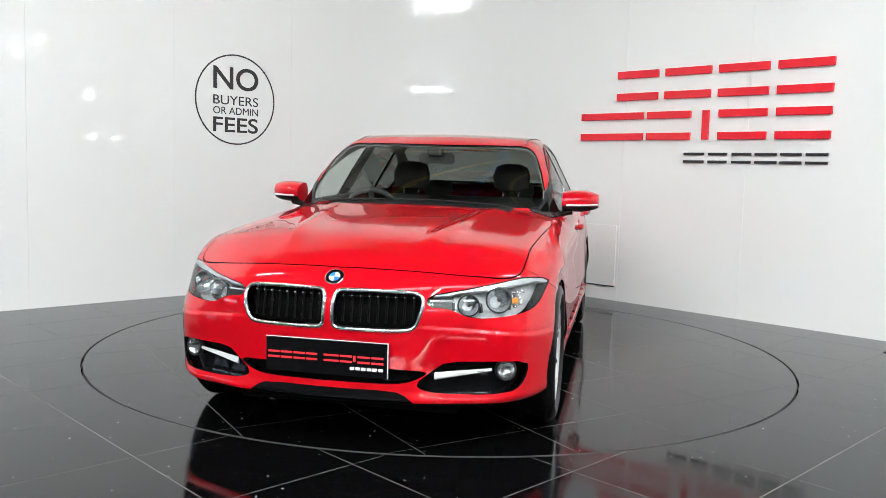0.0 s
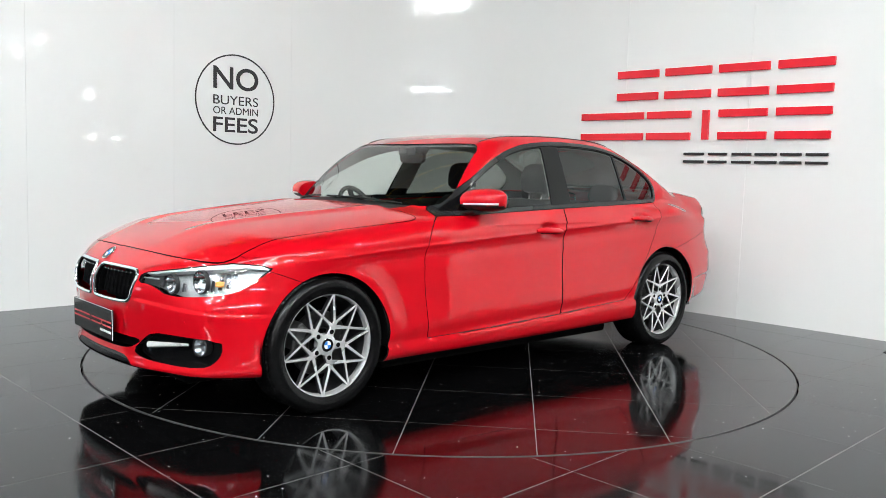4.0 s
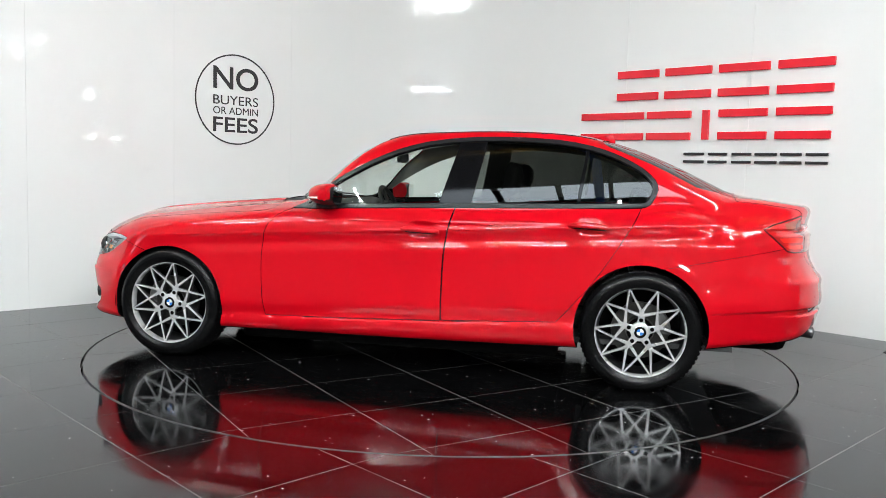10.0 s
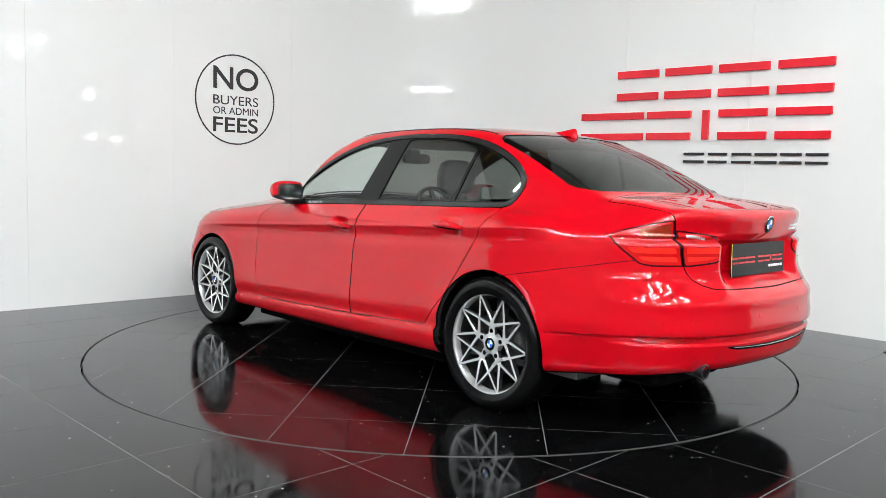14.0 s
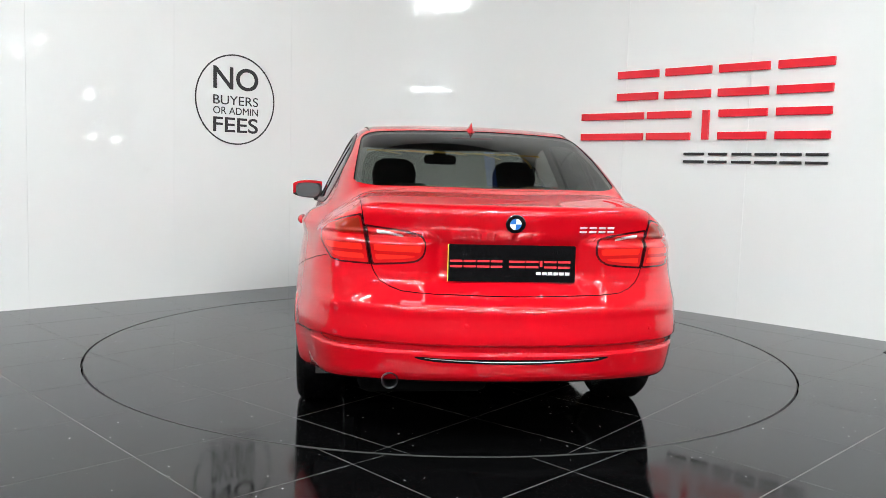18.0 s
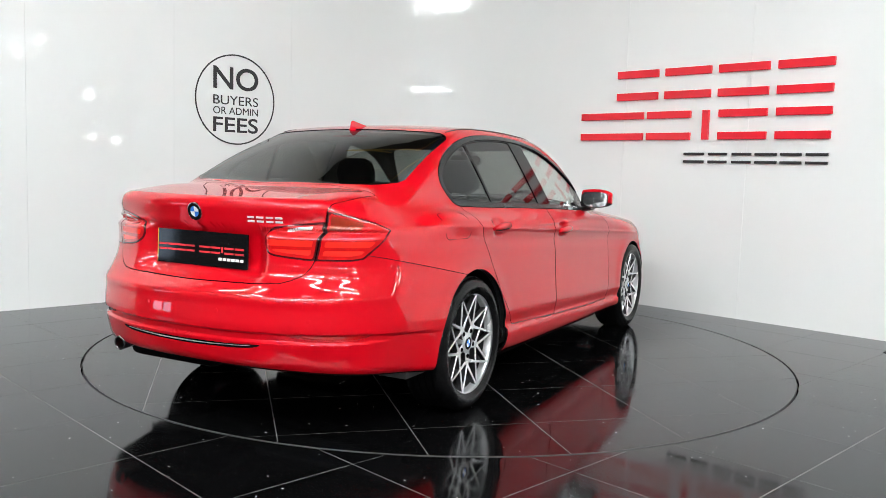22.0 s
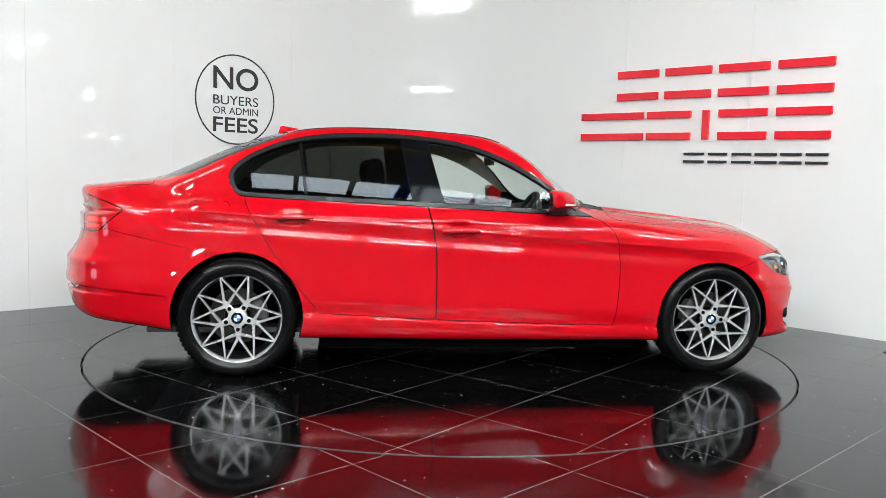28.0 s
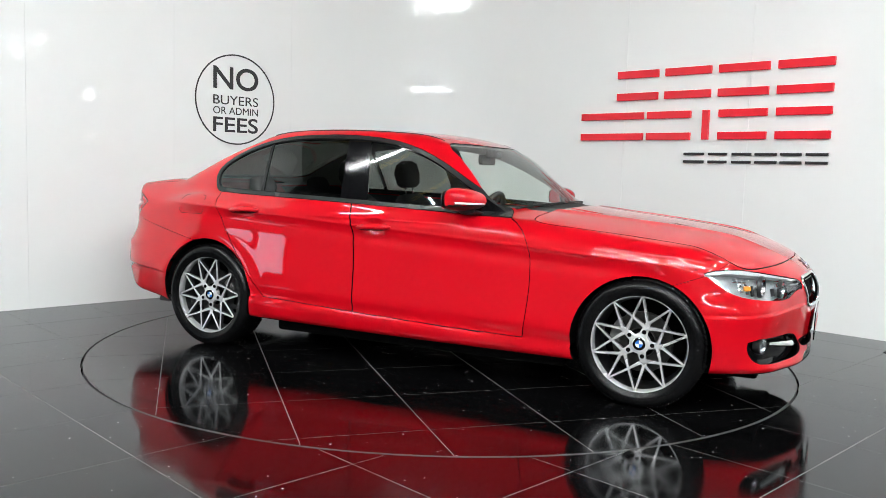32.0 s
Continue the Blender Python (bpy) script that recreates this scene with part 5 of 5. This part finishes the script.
def door_handle(door, x, z, s):
    p, n = skin_at(x + 0.11, None, z + 0.004)
    q, _ = skin_at(x - 0.11, None, z - 0.004)
    c = (p + q) / 2
    m = frame_on_skin(Vector((c.x, c.y * s, c.z)), Vector((n.x, n.y * s, n.z)))
    f = 1 if s > 0 else -1
    grip = bmesh.new()
    rows = []
    for i in range(15):
        u = -1 + 2 * i / 14
        w = 0.0175 * (1 - 0.55 * abs(u) ** 4)
        h = 0.006 + 0.026 * (1 - abs(u) ** 2.6)
        if i in (0, 14):
            h = 0.003
        rows.append([grip.verts.new((0.112 * u, w * math.cos(a), max(-0.004, h * 0.72 + 0.012 * math.sin(a)))) for a in [j * math.tau / 12 for j in range(12)]])
    for a, b in zip(rows, rows[1:]):
        for j in range(12):
            grip.faces.new((a[j], b[j], b[(j + 1) % 12], a[(j + 1) % 12]))
    grip.faces.new(rows[0][::-1])
    grip.faces.new(rows[-1])
    bmesh.ops.recalc_face_normals(grip, faces=grip.faces)
    h = part("door_handle", grip, RED, door, "red door handle", True, m @ pose(0, 0, 0.003, 0, 0, -2.5 * f))
    # a solid dark bar draws the shade below the grip
    part("grip_shade", tube([(0.095 * u, -0.0165 * (1 - 0.5 * u ** 4), 0.002 + 0.010 * (1 - u * u)) for u in (-1, -0.8, -0.5, 0, 0.5, 0.8, 1)], 0.0036, 8), GAP, h, "dark strip standing in for the shade under the grip", True)


def wing_mirror(car, s):
    """Red shell over a black foot, a silver signal strip and the mirror glass at the back."""
    bm = bmesh.new()
    rows = []
    cx, cy, cz = 0.385, 0.912, 1.019
    n = 20
    for i in range(n + 1):
        u = i / n                       # from the foot to the outer end
        y = -0.100 + 0.205 * u
        hz = 0.070 * (1 - (abs(u - 0.36) / 0.78) ** 2.6) ** 0.6 if abs(u - 0.36) < 0.78 else 0.004
        lx = 0.128 * (1 - (max(0, u - 0.15) / 0.86) ** 3.0) ** 0.6 + 0.004
        row = []
        for j in range(24):
            a = j * math.tau / 24
            ca, sa = math.cos(a), math.sin(a)
            x = lx * (ca if ca > 0 else ca * 0.38)
            z = hz * (abs(sa) ** 0.85) * (1 if sa > 0 else -0.82)
            row.append(bm.verts.new((cx + x - 0.018 * u, (cy + y) * s, cz + z + 0.006 * u)))
        rows.append(row)
    for a, b in zip(rows, rows[1:]):
        for j in range(24):
            bm.faces.new((a[j], b[j], b[(j + 1) % 24], a[(j + 1) % 24]))
    bm.faces.new(rows[0])
    bm.faces.new(rows[-1][::-1])
    bmesh.ops.recalc_face_normals(bm, faces=bm.faces)
    low = [f for f in bm.faces if f.calc_center_median().z < cz - 0.018 or f.calc_center_median().x < cx - 0.040]
    for f in low:
        f.material_index = 1
    m = part("wing_mirror", bm, [RED, BLACK_TRIM], car, "red door mirror on a black foot", True)
    # signal strip
    line = []
    for i in range(10):
        u = 0.12 + 0.84 * i / 9
        y = -0.100 + 0.205 * u
        lx = 0.128 * (1 - (max(0, u - 0.15) / 0.86) ** 3.0) ** 0.6 + 0.004
        line.append((cx + lx * 0.965 - 0.018 * u + 0.001, (cy + y) * s, cz - 0.016 + 0.006 * u))
    part("signal_strip", tube(line, 0.0058, 8), TAIL_CLEAR, m, "clear signal strip", True)
    bm = prism(rounded(0.165, 0.098, 0.04), 0.003, Matrix(((0, 0, -1, cx - 0.0575), (s, 0, 0, (cy + 0.0) * s), (0, 1, 0, cz + 0.004), (0, 0, 0, 1))))
    part("mirror_glass", bm, CHROME, m, "mirror glass")
    bm = bmesh.new()
    rows = []
    for f in (0.0, 0.25, 0.5, 0.75, 1.0):
        y = 0.775 + (0.87 - 0.775) * f
        z = 0.945 + 0.022 * f
        lx, lz = 0.085 - 0.035 * f, 0.016 + 0.004 * f
        rows.append([bm.verts.new((0.420 + lx * math.cos(a), y * s, z + lz * math.sin(a))) for a in [j * math.tau / 14 for j in range(14)]])
    for a, b in zip(rows, rows[1:]):
        for j in range(14):
            bm.faces.new((a[j], b[j], b[(j + 1) % 14], a[(j + 1) % 14]))
    bm.faces.new(rows[-1])
    bmesh.ops.recalc_face_normals(bm, faces=bm.faces)
    part("mirror_foot", bm, BLACK_TRIM, m, "black mirror foot", True)


def wheel_well(car, xc, zc, s):
    bm = ring_solid([(0.364, 0.0), (0.364, -0.33), (0.30, -0.345), (0.0, -0.35)], 48, axis="y", start=-6, sweep=192)
    bmesh.ops.reverse_faces(bm, faces=bm.faces)
    bm.transform(Matrix.Translation((xc, 0.868 * s, zc)) @ Matrix.Diagonal((1, s, 1, 1)))
    part("wheel_arch_liner", bm, GAP, car, "", True)


def number_plate(car, s):
    """Black show plate with plain bars for its print."""
    if s > 0:
        m = frame_on_skin(Vector((2.196, 0, 0.412)), Vector((1, 0, -0.02)))
        w, h = 0.522, 0.145
    else:
        m = frame_on_skin(Vector((-2.339, 0, 0.806)), Vector((-1, 0, 0.03)))
        w, h = 0.535, 0.152
    plate = part("number_plate", prism(rounded(w, h, 0.008, 3), 0.006), BLACK_GLOSS, car, "black show plate with red and white bars", False, m)
    if s > 0:
        for a, b, c, d in ((-w / 2, w / 2, h / 2 - 0.003, h / 2), (w / 2 - 0.004, w / 2, -h / 2, h / 2)):
            part("plate_edge", box(a, b, c, d, 0.0055, 0.0075), WHITE_PLAIN, plate)
    else:
        part("plate_edge", box(-w / 2 - 0.0008, -w / 2 + 0.003, -h / 2, h / 2, 0.0045, 0.0065), YELLOW_PLATE, plate)
    u = w / 0.522
    for x0, x1 in ((-0.252, -0.203), (-0.197, -0.148), (-0.142, -0.093), (-0.087, -0.040), (-0.012, 0.052), (0.058, 0.108), (0.114, 0.124), (0.132, 0.183), (0.190, 0.240)):
        for z in (0.004, -0.018):
            if x1 - x0 < 0.02 and z < 0:
                continue
            part("print_bar", box(x0 * u, x1 * u, z - (0.016 if x1 - x0 < 0.02 else 0), z + 0.0085, 0.006, 0.0068), PLATE_RED, plate)
    for i in range(6):
        x0 = 0.100 + 0.0238 * i
        part("print_bar", box(x0 * u, (x0 + 0.019) * u, -0.046, -0.034, 0.006, 0.0068), WHITE_PLAIN, plate)


def trim_bits(car):
    p, n = skin_at(None, 0.0, 0.726)
    roundel("bonnet_badge", 0.041, car, frame_on_skin(p, n, lift=0.001), 0.005)
    p, n = skin_at(None, 0.0, 0.972, start=(-1, 0, 0))
    roundel("boot_badge", 0.041, car, frame_on_skin(p, n, lift=0.001), 0.005)
    # model lettering on the boot lid: plain bars
    for i, y in enumerate((-0.292, -0.335, -0.378, -0.418)):
        for z in (0.960, 0.943):
            p, n = skin_at(None, y, z, start=(-1, 0, 0))
            part("chrome_bar", box(-0.0165, 0.0165, -0.0042, 0.0042, 0, 0.003, 0.001), SILVER, car, "plain silver bar", False, frame_on_skin(p, n))
    # aerial fin
    bm = bmesh.new()
    rows = []
    for i in range(13):
        u = i / 12
        x = -1.055 - 0.165 * u
        zt = ROOF_X(x)
        h = 0.058 * (u ** 1.2) if u < 0.88 else 0.058 * (0.88 ** 1.2) * (1 - (u - 0.88) / 0.12) ** 0.5
        w = 0.032 * (1 - (2 * u - 1.05) ** 4 * 0.75)
        rows.append([bm.verts.new((x - 0.012 * f * u, w * (1 - f ** 0.45) * sg, zt - 0.006 + (h + 0.006) * f)) for f, sg in ((0, 1), (0.12, 1), (0.35, 1), (0.7, 1), (1, 1), (0.7, -1), (0.35, -1), (0.12, -1), (0, -1))])
    for a, b in zip(rows, rows[1:]):
        for j in range(8):
            bm.faces.new((a[j], b[j], b[j + 1], a[j + 1]))
    bm.faces.new(rows[-1])
    bmesh.ops.remove_doubles(bm, verts=bm.verts, dist=1e-5)
    bmesh.ops.recalc_face_normals(bm, faces=bm.faces)
    part("aerial_fin", bm, RED, car, "red roof aerial fin", True)
    # exhaust
    bm = ring_solid([(0.030, -0.16), (0.033, -0.02), (0.0345, 0.0), (0.032, 0.003), (0.029, 0.0), (0.028, -0.14), (0.0, -0.14)], 36)
    part("exhaust_pipe", bm, PIPE, car, "dark metal exhaust tip", True, frame_on_skin(Vector((-2.372, 0.494, 0.325)), Vector((-1, 0, -0.08))))
    # wipers
    for y0, y1 in ((0.50, -0.10), (-0.18, -0.62)):
        line = []
        for i in range(12):
            y = y0 + (y1 - y0) * i / 11
            q = skin_at(0.772 - 0.10 * (y / 0.5) ** 2, y, None)[0]
            line.append((q.x, q.y, q.z + 0.004))
        part("wiper", tube(line, 0.005, 6), BLACK_TRIM, car, "black wiper blade", True)
    # roof seams beside the roof panel
    for s in (1, -1):
        line = []
        for i in range(40):
            x = 0.12 - 1.24 * i / 39
            y = 0.545 + 0.010 * math.sin(math.pi * i / 39)
            q = skin_at(x, y, None)[0]
            line.append((q.x, q.y * s, q.z + 0.0005))
        part("roof_strip", tube(line, 0.004, 6), BLACK_TRIM, car, "thin dark roof seam strip", True)
    # parking sensors
    for y, z in ((0.33, 0.505), (-0.33, 0.505), (0.66, 0.47), (-0.66, 0.47)):
        p, n = skin_at(None, abs(y), z)
        sg = 1 if y > 0 else -1
        part("parking_sensor", ring_solid([(0.0095, -0.002), (0.0095, 0.0012), (0.007, 0.0016), (0.0, 0.0016)], 18), RED, car, "", True, frame_on_skin(Vector((p.x, p.y * sg, p.z)), Vector((n.x, n.y * sg, n.z))))
    for y, z in ((0.20, 0.565), (-0.20, 0.565), (0.60, 0.545), (-0.60, 0.545)):
        p, n = skin_at(None, abs(y), z, start=(-1, 0, 0))
        sg = 1 if y > 0 else -1
        part("parking_sensor", ring_solid([(0.0095, -0.002), (0.0095, 0.0012), (0.007, 0.0016), (0.0, 0.0016)], 18), RED, car, "", True, frame_on_skin(Vector((p.x, p.y * sg, p.z)), Vector((n.x, n.y * sg, n.z))))
    part("high_brake_lamp", box(-1.235, -1.215, -0.11, 0.11, 1.352, 1.362, 0.003), TAIL_RED, car, "red high brake lamp behind the rear glass")
    # fuel flap on the right rear wing
    pts = rounded(0.215, 0.118, 0.028, 6)
    line = []
    for u, v in pts:
        p, n = skin_at(-1.558 + u, None, 0.918 + v)
        line.append((p.x, -p.y - 0.0002 + 0.0008, p.z))
    part("fuel_flap_joint", tube(line, 0.0022, 5, True), GAP, car, "dark joint of the fuel flap", True)


def padded(sections, parent, name, mat, label=""):
    """A cushion through rounded rectangles: (centre, half width in y, half depth, direction of depth)."""
    bm = bmesh.new()
    rows = []
    for (x, z), hw, hd, (dx, dz) in sections:
        row = []
        for j in range(20):
            a = j * math.tau / 20
            c, s = math.cos(a), math.sin(a)
            u, v = abs(c) ** 0.5 * (1 if c > 0 else -1) * hw, abs(s) ** 0.6 * (1 if s > 0 else -1) * hd
            row.append(bm.verts.new((x + dx * v, u, z + dz * v)))
        rows.append(row)
    for a, b in zip(rows, rows[1:]):
        for j in range(20):
            bm.faces.new((a[j], b[j], b[(j + 1) % 20], a[(j + 1) % 20]))
    bm.faces.new(rows[0])
    bm.faces.new(rows[-1][::-1])
    bmesh.ops.recalc_face_normals(bm, faces=bm.faces)
    return part(name, bm, mat, parent, label, True)


def cabin(car, k):
    lower = lambda p: (p[:, 0] < 0.95) & (p[:, 0] > -1.95) & (p[:, 2] > 0.25) & (p[:, 2] < 1.05)
    upper = lambda p: (p[:, 0] < 0.95) & (p[:, 0] > -1.95) & (p[:, 2] >= 1.05)
    skin = ["rest", "front_door", "rear_door", "gap", "cowl"]
    panel_mesh("door_lining", k, skin, CABIN, car, lip=0, offset=-0.035, label="dark inner lining", where=lower)
    panel_mesh("headliner", k, ["rest", "window_trim", "window_frame", "gap"], HEADLINER, car, lip=0, offset=-0.018, label="grey fabric headliner", where=upper)
    part("cabin_floor", box(-1.9, 0.95, -0.80, 0.80, 0.24, 0.27), CABIN, car)
    part("parcel_shelf", box(-1.86, -1.32, -0.66, 0.66, 0.955, 0.975, 0.005), CABIN, car, "dark parcel shelf")
    part("rear_bulkhead", box(-1.36, -1.33, -0.74, 0.74, 0.27, 0.95), CABIN, car)
    part("front_bulkhead", box(0.93, 0.96, -0.68, 0.68, 0.27, 0.86), CABIN, car)
    # dashboard
    bm = bmesh.new()
    rows = []
    prof = ((0.90, 0.90), (0.84, 0.945), (0.70, 0.968), (0.50, 0.955), (0.43, 0.925), (0.40, 0.86), (0.46, 0.70), (0.60, 0.55))
    for i in range(17):
        y = -0.61 + 1.22 * i / 16
        hump = 0.030 * math.exp(-((y + 0.37) / 0.16) ** 2)
        rows.append([bm.verts.new((x - 0.10 * (abs(y) / 0.61) ** 2 * (1 if x > 0.6 else 0.3), y, z + (hump if 0.42 < x < 0.6 else 0))) for x, z in prof])
    for a, b in zip(rows, rows[1:]):
        for j in range(len(prof) - 1):
            bm.faces.new((a[j], a[j + 1], b[j + 1], b[j]))
    bmesh.ops.recalc_face_normals(bm, faces=bm.faces)
    part("dashboard", bm, CABIN, car, "dark dashboard", True)
    # steering wheel on the right
    m = Matrix.Translation((0.335, -0.37, 0.885)) @ Matrix.Rotation(radians(-66), 4, "Y")
    sw = part("steering_wheel", tube([(0.185 * math.cos(a), 0.185 * math.sin(a), 0) for a in [i * math.tau / 40 for i in range(40)]], 0.016, 10, True), CABIN, car, "dark steering wheel", True, m)
    part("wheel_hub", prism(rounded(0.16, 0.13, 0.04), 0.04), CABIN, sw, "", False, pose(0, 0, -0.03))
    for a in (0, 180, 270):
        part("wheel_spoke", box(0.04, 0.18, -0.018, 0.018, -0.012, 0.008, 0.004), CABIN, sw, "", False, pose(0, 0, 0, 0, 0, a))
    # front seats
    for y in (0.37, -0.37):
        seat = part("seat", box(-0.50, 0.05, -0.22, 0.22, 0.27, 0.36, 0.02), CABIN, car, "dark cloth front seat", False, pose(0, y, 0))
        padded([((0.08, 0.47), 0.20, 0.05, (0, 1)), ((0.04, 0.48), 0.25, 0.085, (0, 1)), ((-0.2, 0.46), 0.26, 0.09, (0, 1)), ((-0.44, 0.44), 0.25, 0.09, (0, 1))], seat, "seat_cushion", SEAT)
        padded([((-0.40, 0.46), 0.23, 0.075, (1, 0.2)), ((-0.46, 0.62), 0.255, 0.085, (1, 0.25)), ((-0.52, 0.80), 0.25, 0.08, (1, 0.3)), ((-0.58, 0.95), 0.20, 0.062, (1, 0.3)), ((-0.60, 1.00), 0.14, 0.04, (1, 0.3))], seat, "backrest", SEAT)
        padded([((-0.605, 1.055), 0.09, 0.028, (1, 0.2)), ((-0.61, 1.08), 0.125, 0.048, (1, 0.2)), ((-0.625, 1.16), 0.135, 0.055, (1, 0.2)), ((-0.63, 1.22), 0.115, 0.045, (1, 0.2)), ((-0.63, 1.245), 0.07, 0.02, (1, 0.2))], seat, "headrest", SEAT)
        for dy in (-0.055, 0.055):
            part("headrest_post", tube([(-0.595, dy, 0.98), (-0.608, dy, 1.07)], 0.006, 8), CHROME, seat, "", True)
    bench = part("rear_bench", box(-1.32, -0.80, -0.62, 0.62, 0.28, 0.40, 0.03), CABIN, car, "dark cloth rear bench")
    padded([((-0.78, 0.48), 0.60, 0.05, (0, 1)), ((-0.84, 0.50), 0.64, 0.08, (0, 1)), ((-1.20, 0.47), 0.64, 0.09, (0, 1))], bench, "seat_cushion", SEAT)
    padded([((-1.16, 0.48), 0.63, 0.07, (1, 0.2)), ((-1.24, 0.72), 0.65, 0.085, (1, 0.3)), ((-1.33, 0.93), 0.60, 0.06, (1, 0.3)), ((-1.35, 0.975), 0.55, 0.03, (1, 0.3))], bench, "backrest", SEAT)
    for y in (0.34, -0.34):
        h = padded([((-1.37, 0.985), 0.10, 0.03, (1, 0.2)), ((-1.385, 1.03), 0.125, 0.045, (1, 0.2)), ((-1.40, 1.09), 0.11, 0.035, (1, 0.2)), ((-1.40, 1.11), 0.07, 0.015, (1, 0.2))], bench, "headrest", SEAT)
        h.matrix_basis = pose(0, y, 0)
    mirror = part("interior_mirror", prism(rounded(0.23, 0.066, 0.028), 0.024, Matrix(((0, 0, -1, 0.185), (1, 0, 0, -0.01), (0, 1, 0, 1.262), (0, 0, 0, 1)))), CABIN, car, "dark interior mirror")
    part("mirror_arm", box(0.18, 0.26, -0.055, 0.035, 1.275, 1.325, 0.012), CABIN, mirror)


CAR = build_car()
build_floor()
TABLE = build_turntable()


def motions():
    car_rows, table_rows = [], []
    for t, deg in TURN:
        m = Matrix.Rotation(radians(deg), 4, "Z")
        table_rows.append((t, m))
        car_rows.append((t, m @ Matrix.Translation((-AXIS[0], -AXIS[1], 0))))
    walk(TABLE, table_rows)
    walk(CAR, car_rows)


motions()
